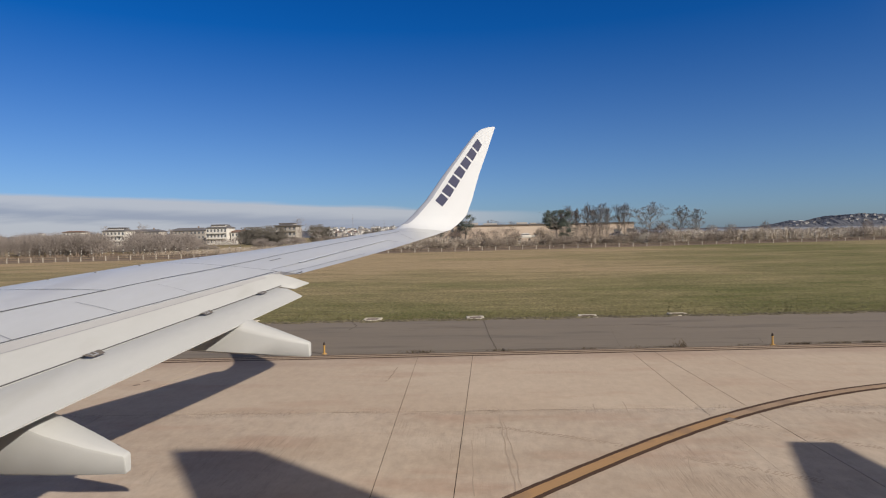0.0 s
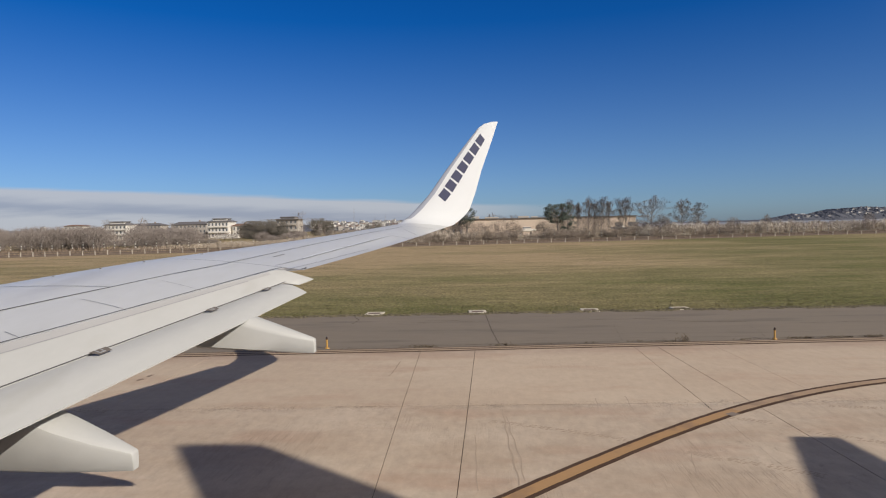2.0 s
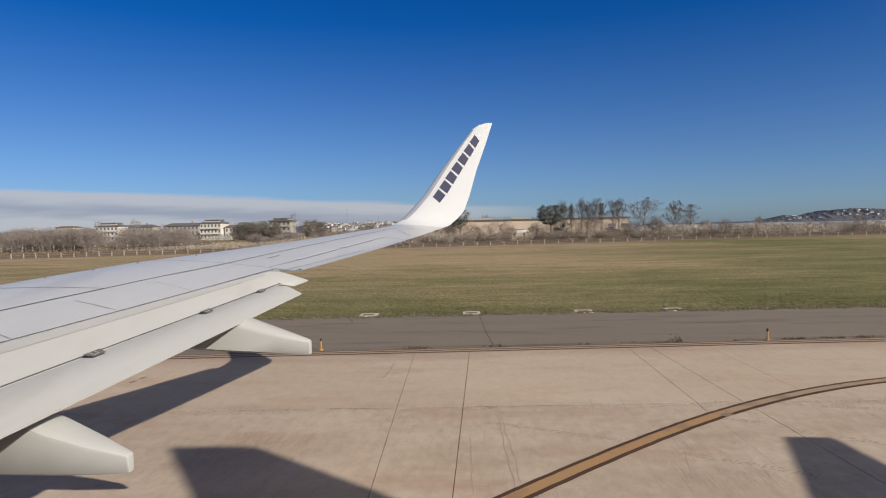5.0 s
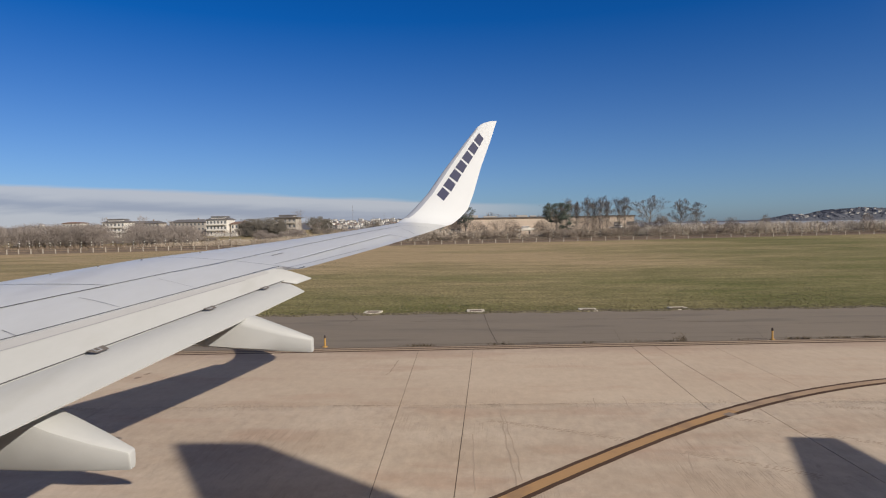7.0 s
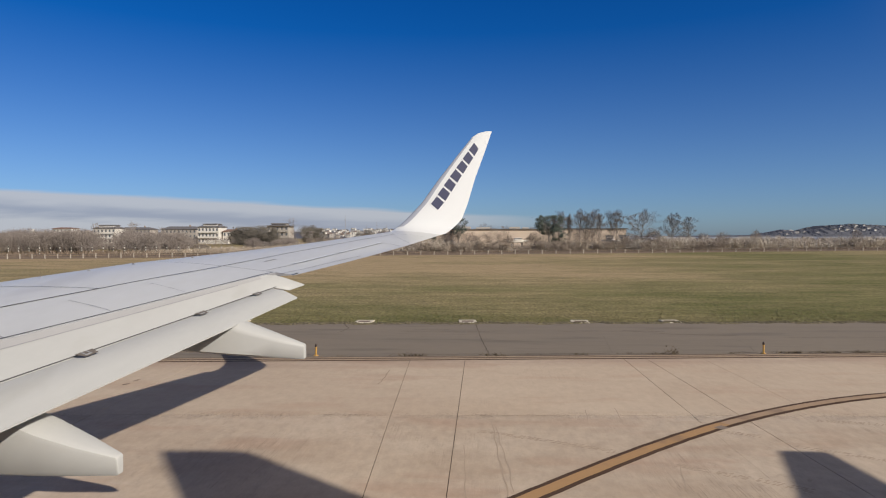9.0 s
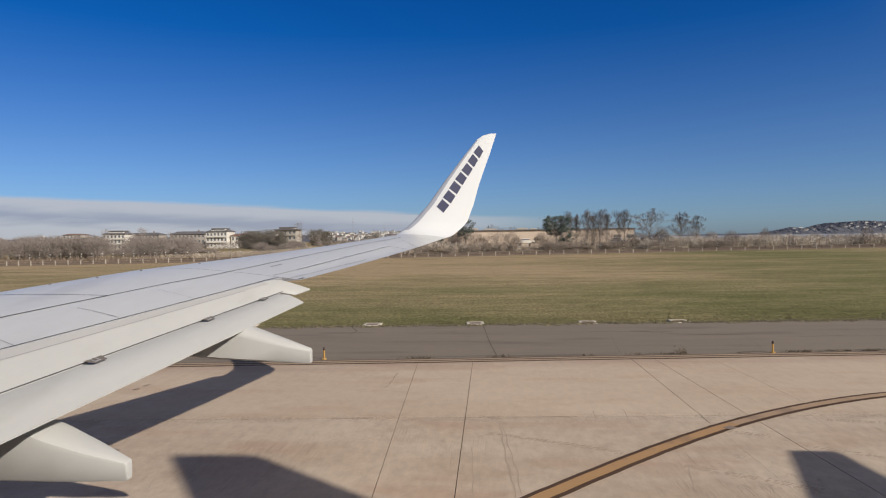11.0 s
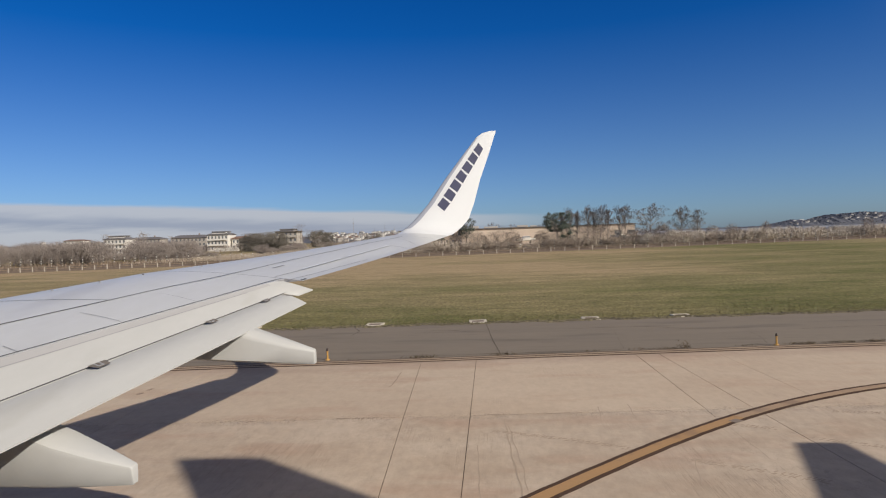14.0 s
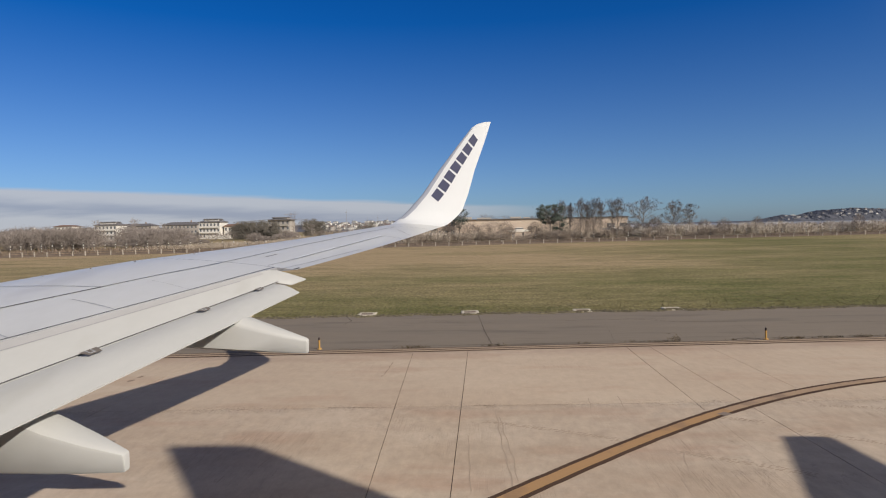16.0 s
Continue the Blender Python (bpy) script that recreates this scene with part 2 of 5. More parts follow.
M_CONCRETE = slab_concrete("smooth_tan_concrete", (0.468, 0.362, 0.264), (0.505, 0.40, 0.296), (0.432, 0.305, 0.215), 0.010, 0.25)
M_COARSE = slab_concrete("brushed_tan_concrete", (0.425, 0.328, 0.24), (0.505, 0.408, 0.312), (0.40, 0.275, 0.195), 0.020, 0.6)
M_JOINT = material("joint_filler", (0.09, 0.075, 0.06), (0.15, 0.12, 0.095), rough=0.9)
M_ASPHALT = material("old_asphalt", (0.215, 0.172, 0.124), (0.165, 0.132, 0.097), rough=0.9, scale=0.7, fine=9, stretch=(0.2, 1, 1), bump=0.010, spread=0.5, spots=((0.115, 0.092, 0.07), 1.1, 0.55, 0.6))
M_YELLOW = material("yellow_marking", (0.44, 0.25, 0.10), (0.33, 0.195, 0.095), rough=0.8, scale=0.5, fine=14, spread=0.7, spots=((0.22, 0.14, 0.085), 1.6, 0.55, 0.55))
M_YELLOW_FADED = material("worn_yellow_marking", (0.40, 0.27, 0.16), (0.32, 0.215, 0.135), rough=0.85, scale=0.8, fine=16, spread=0.7, spots=((0.20, 0.135, 0.09), 1.2, 0.5, 0.6))
M_BLACK = material("black_marking", (0.060, 0.034, 0.022), (0.105, 0.065, 0.044), rough=0.8, scale=1.2, fine=14, spread=0.7)
M_PATCH = material("grey_filler", (0.17, 0.13, 0.105), (0.26, 0.20, 0.155), rough=0.9, scale=6, fine=40)
M_EDGE = material("faded_edge_marking", (0.40, 0.30, 0.205), (0.33, 0.245, 0.175), rough=0.8, scale=1.5, fine=14)
def sward():
    """Mown winter grass: straw and olive in long streaks, greener beside the pavement where water runs off."""
    m = bpy.data.materials.new("mown_grass")
    m.use_nodes = True
    nt = m.node_tree
    bsdf = nt.nodes["Principled BSDF"]
    bsdf.inputs["Roughness"].default_value = 0.95
    bsdf.inputs["Specular IOR Level"].default_value = 0.1
    coord = nt.nodes.new("ShaderNodeTexCoord")

    def wave(scale, stretch, detail):
        mapping = nt.nodes.new("ShaderNodeMapping")
        mapping.inputs["Scale"].default_value = stretch
        nt.links.new(coord.outputs["Object"], mapping.inputs["Vector"])
        n = nt.nodes.new("ShaderNodeTexNoise")
        n.inputs["Scale"].default_value = scale
        n.inputs["Detail"].default_value = detail
        n.inputs["Roughness"].default_value = 0.65
        nt.links.new(mapping.outputs["Vector"], n.inputs["Vector"])
        return n.outputs["Fac"]

    def math_node(op, a, b, c=0.0):
        n = nt.nodes.new("ShaderNodeMath")
        n.operation = op
        for k, v in enumerate((a, b, c)):
            if isinstance(v, float):
                n.inputs[k].default_value = v
            else:
                nt.links.new(v, n.inputs[k])
        return n.outputs[0]

    def ranged(v, lo, hi, out_lo, out_hi):
        n = nt.nodes.new("ShaderNodeMapRange")
        for name, x in (("From Min", lo), ("From Max", hi), ("To Min", out_lo), ("To Max", out_hi)):
            n.inputs[name].default_value = x
        nt.links.new(v, n.inputs["Value"])
        return n.outputs["Result"]

    big, streak, grain = wave(0.024, (0.6, 1, 1), 6), wave(0.34, (0.35, 0.9, 1), 7), wave(7.0, (1, 0.4, 1), 6)
    split = nt.nodes.new("ShaderNodeSeparateXYZ")
    nt.links.new(coord.outputs["Object"], split.inputs[0])
    near = ranged(split.outputs["Y"], 28.0, 75.0, -0.40, 0.05)
    # greener grass to the right, with the window's vignetting painted in too
    olive_and_falloff = ranged(split.outputs["X"], -25.0, 45.0, 0.16, -0.38)
    # the far left is more olive in its own colour
    olive_and_falloff = math_node("ADD", olive_and_falloff, ranged(split.outputs["X"], -70.0, -18.0, -0.34, 0.0))
    dry = math_node("ADD", math_node("ADD", math_node("MULTIPLY_ADD", big, 2.1, near), olive_and_falloff), math_node("MULTIPLY", streak, 0.55))
    dry = ranged(dry, 0.80, 1.38, 0.0, 1.0)
    mix = nt.nodes.new("ShaderNodeMix")
    mix.data_type = "RGBA"
    mix.inputs[6].default_value = (0.142, 0.137, 0.052, 1)
    mix.inputs[7].default_value = (0.35, 0.26, 0.148, 1)
    nt.links.new(dry, mix.inputs[0])
    tone = math_node("MULTIPLY", ranged(streak, 0.3, 0.7, 0.88, 1.10), ranged(grain, 0.30, 0.70, 0.56, 1.42))
    mown = math_node("MULTIPLY", ranged(wave(1.0, (0.10, 1.1, 1), 6), 0.32, 0.68, 0.86, 1.14), ranged(wave(2.0, (0.4, 1.6, 1), 5), 0.34, 0.66, 0.84, 1.16))
    tone = math_node("MULTIPLY", tone, mown)
    hsv = nt.nodes.new("ShaderNodeHueSaturation")
    nt.links.new(tone, hsv.inputs["Value"])
    nt.links.new(mix.outputs[2], hsv.inputs["Color"])
    nt.links.new(hsv.outputs["Color"], bsdf.inputs["Base Color"])
    relief = nt.nodes.new("ShaderNodeBump")
    relief.inputs["Strength"].default_value = 0.8
    relief.inputs["Distance"].default_value = 0.035
    nt.links.new(grain, relief.inputs["Height"])
    nt.links.new(relief.outputs["Normal"], bsdf.inputs["Normal"])
    return m


for dull in (M_JOINT, M_BLACK, M_EDGE):
    dull.node_tree.nodes["Principled BSDF"].inputs["Specular IOR Level"].default_value = 0.1
M_GRASS = sward()
M_BLADE = leafy("grass_blades", (0.115, 0.105, 0.048), (0.20, 0.162, 0.082))
M_PAD = material("pale_concrete_pad", (0.60, 0.53, 0.42), (0.47, 0.41, 0.32), rough=0.85, scale=3, fine=25)
M_LID = material("rusty_lid", (0.19, 0.13, 0.085), (0.13, 0.09, 0.06), rough=0.8, scale=4, fine=30)
M_POSTY = material("yellow_plastic", (0.50, 0.285, 0.06), (0.40, 0.22, 0.06), rough=0.5, scale=8, fine=40)
M_LENS = material("dark_lens", (0.04, 0.03, 0.03), (0.07, 0.05, 0.04), rough=0.2)
M_FENCE = material("weathered_concrete_post", (0.42, 0.37, 0.31), (0.33, 0.29, 0.24), rough=0.9, scale=2, fine=15, by_object=0.12)
M_RAIL = material("fence_rail_wood", (0.13, 0.10, 0.08), (0.095, 0.075, 0.06), rough=0.9, scale=2, fine=15)
M_REED = leafy("dry_reed", (0.37, 0.305, 0.235), (0.27, 0.215, 0.16))
M_PLUME = leafy("reed_plume", (0.55, 0.49, 0.415), (0.39, 0.335, 0.275))
M_TWIG = leafy("bare_twig", (0.30, 0.258, 0.232), (0.218, 0.185, 0.164))
M_BARK = material("bark", (0.235, 0.20, 0.175), (0.165, 0.14, 0.12), rough=0.95, scale=3, fine=20)
M_PINE = leafy("pine_needles", (0.036, 0.050, 0.039), (0.060, 0.072, 0.055))
M_DARKLEAF = leafy("dark_evergreen", (0.135, 0.118, 0.098), (0.105, 0.094, 0.078))
M_WALLW = material("white_render", (0.66, 0.63, 0.58), (0.58, 0.55, 0.50), rough=0.9, scale=0.4, fine=3)
M_WALLC = material("cream_render", (0.62, 0.50, 0.40), (0.50, 0.405, 0.325), rough=0.9, scale=0.3, fine=3)
M_WALLB = material("brown_render", (0.30, 0.22, 0.17), (0.24, 0.18, 0.14), rough=0.9, scale=0.4, fine=3)
M_WALLG = material("grey_render", (0.42, 0.38, 0.33), (0.35, 0.315, 0.28), rough=0.9, scale=0.4, fine=3)
M_ROOF = material("slate_roof", (0.15, 0.14, 0.14), (0.115, 0.108, 0.108), rough=0.8, scale=0.8, fine=6)
M_ROOFR = material("clay_roof", (0.22, 0.13, 0.095), (0.17, 0.105, 0.08), rough=0.85, scale=0.8, fine=6)
M_PANE = material("dark_window", (0.10, 0.105, 0.115), (0.15, 0.152, 0.16), rough=0.15)
# distance haze is put into this bluish base colour
M_HILL = material("hazy_wooded_hill", (0.075, 0.08, 0.098), (0.105, 0.108, 0.125), rough=1.0, scale=0.02, fine=0.12)
M_SEA = material("sea_water", (0.20, 0.22, 0.25), (0.25, 0.27, 0.29), rough=0.55, scale=0.01, fine=0.2, bump=0.05)


# ---- mesh helpers ----
def part(name, bm, mat, parent=None, label="", smooth=False):
    me = bpy.data.meshes.new(name)
    bmesh.ops.recalc_face_normals(bm, faces=bm.faces) if len(bm.faces) < 4000 else None
    bm.to_mesh(me)
    bm.free()
    me.materials.append(mat)
    if smooth:
        for p in me.polygons:
            p.use_smooth = True
        me.set_sharp_from_angle(angle=radians(35))
    ob = new(name, me)
    if parent:
        ob.parent = parent
    if label:
        ob["label"] = label
    return ob


def raw(name, verts, faces, mat, parent=None, label=""):
    me = bpy.data.meshes.new(name)
    me.from_pydata(verts, [], faces)
    me.materials.append(mat)
    ob = new(name, me)
    if parent:
        ob.parent = parent
    if label:
        ob["label"] = label
    return ob


def empty(name, at, label, category, group="", kind=""):
    ob = new(name)
    ob.location = at
    return tagged(ob, label, category, group, kind)


def box(bm, size, at, bevel=0.0, turn=None, taper=1.0):
    made = bmesh.ops.create_cube(bm, size=1.0)["verts"]
    for v in made:
        k = taper if v.co.z > 0 else 1.0
        v.co = Vector((v.co.x * size[0] * k, v.co.y * size[1] * k, v.co.z * size[2]))
    if bevel:
        edges = list({e for v in made for e in v.link_edges})
        made = bmesh.ops.bevel(bm, geom=edges, offset=bevel, segments=1, affect="EDGES", profile=0.5)["verts"]
    for v in made:
        v.co = (turn @ v.co if turn else v.co) + Vector(at)
    return made


def rod(bm, a, b, ra, rb=None, sides=6):
    """A tapered tube from a to b."""
    a, b = Vector(a), Vector(b)
    rb = ra if rb is None else rb
    way = (b - a).normalized()
    u = way.orthogonal().normalized()
    w = way.cross(u)
    rings = []
    for p, r in ((a, ra), (b, rb)):
        rings.append([bm.verts.new(p + (u * math.cos(k * math.tau / sides) + w * math.sin(k * math.tau / sides)) * r) for k in range(sides)])
    for k in range(sides):
        bm.faces.new((rings[0][k], rings[0][(k + 1) % sides], rings[1][(k + 1) % sides], rings[1][k]))
    bm.faces.new(rings[1])
    bm.faces.new(rings[0][::-1])


def loft(bm, rings, closed=True, caps=True):
    rows = [[bm.verts.new(p) for p in ring] for ring in rings]
    n = len(rows[0])
    for a, b in zip(rows, rows[1:]):
        for k in range(n if closed else n - 1):
            bm.faces.new((a[k], a[(k + 1) % n], b[(k + 1) % n], b[k]))
    if caps and closed:
        bm.faces.new(rows[0][::-1])
        bm.faces.new(rows[-1])


def prism(bm, outline, low, high):
    """An upright prism over an outline of (x, y)."""
    loft(bm, [[(x, y, low) for x, y in outline], [(x, y, high) for x, y in outline]])


# ---- ground ----
def edge_y(x):
    return 18.95 + 0.078 * x


def grass_y(x):
    return 26.75 + 0.05 * x


bm = bmesh.new()
for x0, y0, x1, y1 in ((-4800, -4800, 4800, 4800),):
    bm.faces.new([bm.verts.new(p) for p in ((x0, y0, -0.03), (x1, y0, -0.03), (x1, y1, -0.03), (x0, y1, -0.03))])
ground = tagged(part("ground", bm, M_GRASS), "wide flat mown grass airfield in olive and straw tones", "ground", kind="structure")

bm = bmesh.new()
prism(bm, [(x, edge_y(x) + 0.45) for x in (-60, 0, 60)] + [(x, grass_y(x) + 0.12 * math.sin(x * 1.7) + 0.1 * math.sin(x * 4.1)) for x in range(60, -61, -1)], -0.25, 0.0)
shoulder = tagged(part("road_shoulder", bm, M_ASPHALT), "dark grey weathered asphalt taxiway shoulder", "road", kind="structure")

bm = bmesh.new()
prism(bm, [(-60, -40), (60, -40), (60, edge_y(60) + 0.45), (-60, edge_y(-60) + 0.45)], -0.25, -0.012)
apron = tagged(part("pavement", bm, M_JOINT), "tan concrete slab taxiway with dark filled joints", "pavement", kind="structure")

# slabs between the cross joints x = a + b (y - 14)
JOINTS = [(-34, -0.04), (-29, -0.04), (-24, -0.04), (-18.5, -0.04), (-13.2, -0.04), (-8.0, -0.04), (-1.87, -0.042), (-0.46, 0.005), (4.28, -0.008), (5.19, -0.056),
          (6.81, -0.048), (13.6, -0.16), (16.75, 0.27), (22.5, -0.05), (27.0, -0.05), (32.0, -0.05)]
GAP = 0.0065


def joint_gap(a, v):
    """Half the width of the joint a in the row of slabs that begins at v: some are open, some closed, one is wide and overgrown."""
    if a == 16.75:
        return 0.022
    if a == 6.81:
        return 0.004 if v == 13.0 else 0.0005
    if a == 4.28 and v < 13.0:
        return 0.001
    return GAP


for (a0, b0), (a1, b1) in zip(JOINTS, JOINTS[1:]):
    for v0, v1 in ((-20, -6), (-6, 6.4), (6.4, 13.0), (13.0, None)):
        def corner(a, b, v, side):
            y = v + 0.04 * a if v is not None else edge_y(a)
            return (a + b * (y - 14) + side * joint_gap(a, v0), y)
        low = [corner(a0, b0, v0, 1), corner(a1, b1, v0, -1)]
        high = [corner(a1, b1, v1, -1), corner(a0, b0, v1, 1)]
        low = [(x, y + 0.005) for x, y in low]
        high = [(x, y - (0.005 if v1 is not None else -0.45)) for x, y in high]
        bm = bmesh.new()
        prism(bm, low + high, -0.2, 0.0)
        part("slab", bm, M_CONCRETE if v1 is None else M_COARSE, apron)

LINE = [(-7.0, 1.2), (-4, 4.16), (-2, 6.2), (0, 8.3), (1.5, 9.82), (3, 11.24), (4.5, 12.5), (6, 13.55), (7.5, 14.39), (9, 15.02), (11, 15.61), (13, 16.12), (18.0, 17.35), (24.0, 18.4), (32.0, 19.5)]


def smooth_line(points, steps=8):
    out = []
    p = [Vector(q) for q in points]
    p = [2 * p[0] - p[1]] + p + [2 * p[-1] - p[-2]]
    for k in range(1, len(p) - 2):
        for s in range(steps):
            u = s / steps
            out.append(0.5 * (2 * p[k] + (p[k + 1] - p[k - 1]) * u + (2 * p[k - 1] - 5 * p[k] + 4 * p[k + 1] - p[k + 2]) * u * u + (3 * p[k] - p[k - 1] - 3 * p[k + 1] + p[k + 2]) * u ** 3))
    return out + [p[-2]]


def stripe(bm, line, off0, off1, z, wobble=0.0):
    rows = []
    for k, p in enumerate(line):
        q = line[min(k + 1, len(line) - 1)] - line[max(k - 1, 0)]
        n = Vector((-q.y, q.x)).normalized()
        w = wobble * math.sin(k * 2.3) * math.sin(k * 0.7)
        rows.append([bm.verts.new((*(p + n * (o + w)), z)) for o in (off0, off1)])
    for a, b in zip(rows, rows[1:]):
        bm.faces.new((a[0], b[0], b[1], a[1]))


centre = smooth_line(LINE)
bm = bmesh.new()
stripe(bm, centre, -0.245, 0.148, 0.006, 0.008)
marking = tagged(part("taxiway_line", bm, M_BLACK), "curved yellow taxiway line with black borders on concrete", "road marking", kind="structure")
bm = bmesh.new()
worn_from = next(k for k, p in enumerate(centre) if p.x > 4.6)
stripe(bm, centre[:worn_from + 1], -0.157, 0.06, 0.010, 0.006)
part("yellow_stripe", bm, M_YELLOW, marking)
bm = bmesh.new()
stripe(bm, centre[worn_from:], -0.150, 0.055, 0.010, 0.006)
part("yellow_stripe", bm, M_YELLOW_FADED, marking, "worn dull yellow stripe")

bm = bmesh.new()
stripe(bm, [Vector((4.42, 12.30)), Vector((4.5, 12.36)), Vector((4.60, 12.44))], -0.15, 0.03, 0.014)
part("repair_patch", bm, M_PATCH, marking, "small grey patch over the line")

flat = [Vector((x, edge_y(x) + 0.05)) for x in range(-60, 61, 2)]
bm = bmesh.new()
stripe(bm, flat, -0.15, 0.40, 0.004, 0.01)
edging = tagged(part("edge_line", bm, M_EDGE), "faded double taxiway edge line between concrete and asphalt", "road marking", kind="structure")
for off, half in ((-0.12, 0.05), (0.16, 0.045), (0.40, 0.025)):
    bm = bmesh.new()
    stripe(bm, flat, off - half, off + half, 0.008, 0.012)
    part("stripe", bm, M_BLACK, edging)


# ---- airliner ----
plane = empty("airliner", (0, 0, 0), "white and grey twin-engined airliner standing on a taxiway", "airliner")
CENTRE_Y, CENTRE_Z, HULL = -1.75, 3.30, 1.88


def lead_x(y):
    return -1.85 - 0.42 * (15.2 - y)


def trail_x(y):
    return -0.74 - 0.24 * (15.2 - y) if y > 4 else -3.43 - 0.02 * (4 - y)


def trail_z(y):
    bow = 0.03 * math.sin(math.pi * (y - 8) / 6.6) if 8 < y < 14.6 else 0.0
    return 3.72 - 0.083 * (15.2 - y) - bow if y > 8 else 3.122 - 0.11 * (8 - y)


def thick(f, t):
    return 5 * t * (0.2969 * math.sqrt(f) - 0.126 * f - 0.3516 * f * f + 0.2843 * f ** 3 - 0.1036 * f ** 4)


def upper(y, f):
    """A point of the wing's upper skin at the span y and the chord's fraction f."""
    a, b = lead_x(y), trail_x(y)
    return Vector((a + (b - a) * f, y, trail_z(y) + (thick(f, 0.102) + 0.032 * (1 - f)) * (b - a)))


def lower(y, f):
    a, b = lead_x(y), trail_x(y)
    return Vector((a + (b - a) * f, y, trail_z(y) + (0.032 * (1 - f) - thick(f, 0.085)) * (b - a)))


def cove_f(y):
    return 0.834 + 0.0179 * (y - 4.7)


STEPS = [(k / 14) ** 1.6 for k in range(15)]


def wing_ring(y, cut):
    top = [upper(y, s * cut) for s in reversed(STEPS)]
    bottom = [lower(y, s * cut) for s in STEPS[1:]]
    return top + bottom


bm = bmesh.new()
rings = [wing_ring(y, cove_f(y)) for y in (-1.7, 0.2, 2.0, 4.0, 5.5, 7.0, 8.2)]
rings += [wing_ring(y, 1.0) for y in (8.22, 9.0, 9.8, 10.6, 11.4, 12.2, 13.0, 13.8, 14.6)]
loft(bm, rings)
wing = part("wing", bm, M_WING, plane, "light grey painted wing skin", smooth=True)
# cove walls would catch sun; a darker grey paints the gap's shade on them
wing.data.materials.append(M_SEAL)
for p in wing.data.polygons:
    spots = [wing.data.vertices[k].co for k in p.vertices]
    if all(8.1 < c.y < 8.3 for c in spots) or (p.normal.x > 0.6 and all(c.y < 8.21 for c in spots)):
        p.material_index = 1

# winglet: y, z, lead x, trail x, and the way its thickness points (y, z)
BLADE = [(14.6, 3.67, -2.102, -0.884, 0, 1, 0.03), (14.9, 3.70, -2.06, -0.80, -0.12, 0.99, 0.045), (15.08, 3.76, -1.99, -0.72, -0.4, 0.92, 0.05), (15.20, 3.88, -1.89, -0.58, -0.72, 0.69, 0.02), (15.30, 4.05, -1.75, -0.43, -0.9, 0.44, 0),
         (15.44, 4.43, -1.41, -0.29, -0.94, 0.34, 0), (15.66, 5.03, -1.00, -0.12, -0.94, 0.34, 0), (15.90, 5.70, -0.50, 0.12, -0.94, 0.34, 0), (16.04, 6.10, -0.19, 0.25, -0.94, 0.34, 0), (16.08, 6.20, -0.05, 0.285, -0.94, 0.34, 0), (16.10, 6.25, 0.14, 0.30, -0.94, 0.34, 0)]


def blade_ring(y, z, a, b, ny, nz, tilt):
    out = []
    for s, side in [(s, 1) for s in reversed(STEPS)] + [(s, -1) for s in STEPS[1:]]:
        h = thick(s, 0.085) * (b - a) * side
        out.append((a + (b - a) * s, y + ny * h, z + nz * h + tilt * (1 - s) * (b - a)))
    return out


bm = bmesh.new()
loft(bm, [blade_ring(*row) for row in BLADE])
winglet = part("winglet", bm, M_WHITE, plane, "white upswept winglet", smooth=True)


def blade_skin(z, f, lift):
    """A point on the winglet's inner face at the height z."""
    for r0, r1 in zip(BLADE, BLADE[1:]):
        if r0[1] <= z <= r1[1]:
            u = (z - r0[1]) / (r1[1] - r0[1])
            y, _, a, b, ny, nz, tilt = (p + (q - p) * u for p, q in zip(r0, r1))
            h = thick(f, 0.085) * (b - a) + lift
            return Vector((a + (b - a) * f, y + ny * h, z + nz * h + tilt * (1 - f) * (b - a)))


# polished leading edge
bm = bmesh.new()
rows = []
for k in range(25):
    z = 3.78 + k * (6.08 - 3.78) / 24
    rows.append([blade_skin(z, f, 0.004) for f in (0.0, 0.012, 0.035, 0.065, 0.095, 0.13 - 0.03 * max(0, (k - 13) / 11))])
loft(bm, rows, closed=False)
part("leading_edge", bm, M_LEAD, winglet, "bare metal leading edge strip", smooth=True)
# seven plain dark blocks stand for the maker's lettering
for k in range(7):
    z0 = 4.36 + k * 0.226
    bm = bmesh.new()
    corners = []
    for z, f in ((z0 + 0.04, 0.232), (z0 - 0.115, 0.47 + 0.02 * k), (z0 + 0.07, 0.49 + 0.02 * k), (z0 + 0.225, 0.255)):
        corners.append(bm.verts.new(blade_skin(z, f + 0.014 * k, 0.005)))
    bm.faces.new(corners)
    part("emblem", bm, M_NAVY, winglet, "plain navy block")


def seam(points, width, mat, name="panel_gap", lift=0.004):
    """A thin strip on the wing's upper skin through points of span and chord fraction."""
    spans = []
    for (y0, f0), (y1, f1) in zip(points, points[1:]):
        spans += [(y0 + (y1 - y0) * k / 12, f0 + (f1 - f0) * k / 12) for k in range(12)]
    spans.append(points[-1])
    line = [upper(y, f) for y, f in spans]
    bm = bmesh.new()
    rows = []
    for k, (y, f) in enumerate(spans):
        way = line[min(k + 1, len(line) - 1)] - line[max(k - 1, 0)]
        skin = (upper(y, min(f + 0.01, 1.0)) - upper(y, f - 0.01)).cross(upper(y + 0.02, f) - upper(y - 0.02, f)).normalized()
        side = way.cross(skin).normalized() * width / 2
        rows.append([bm.verts.new(line[k] + side + skin * lift), bm.verts.new(line[k] - side + skin * lift)])
    for p, q in zip(rows, rows[1:]):
        bm.faces.new((p[0], q[0], q[1], p[1]))
    part(name, bm, mat, wing, "thin dark panel joint")


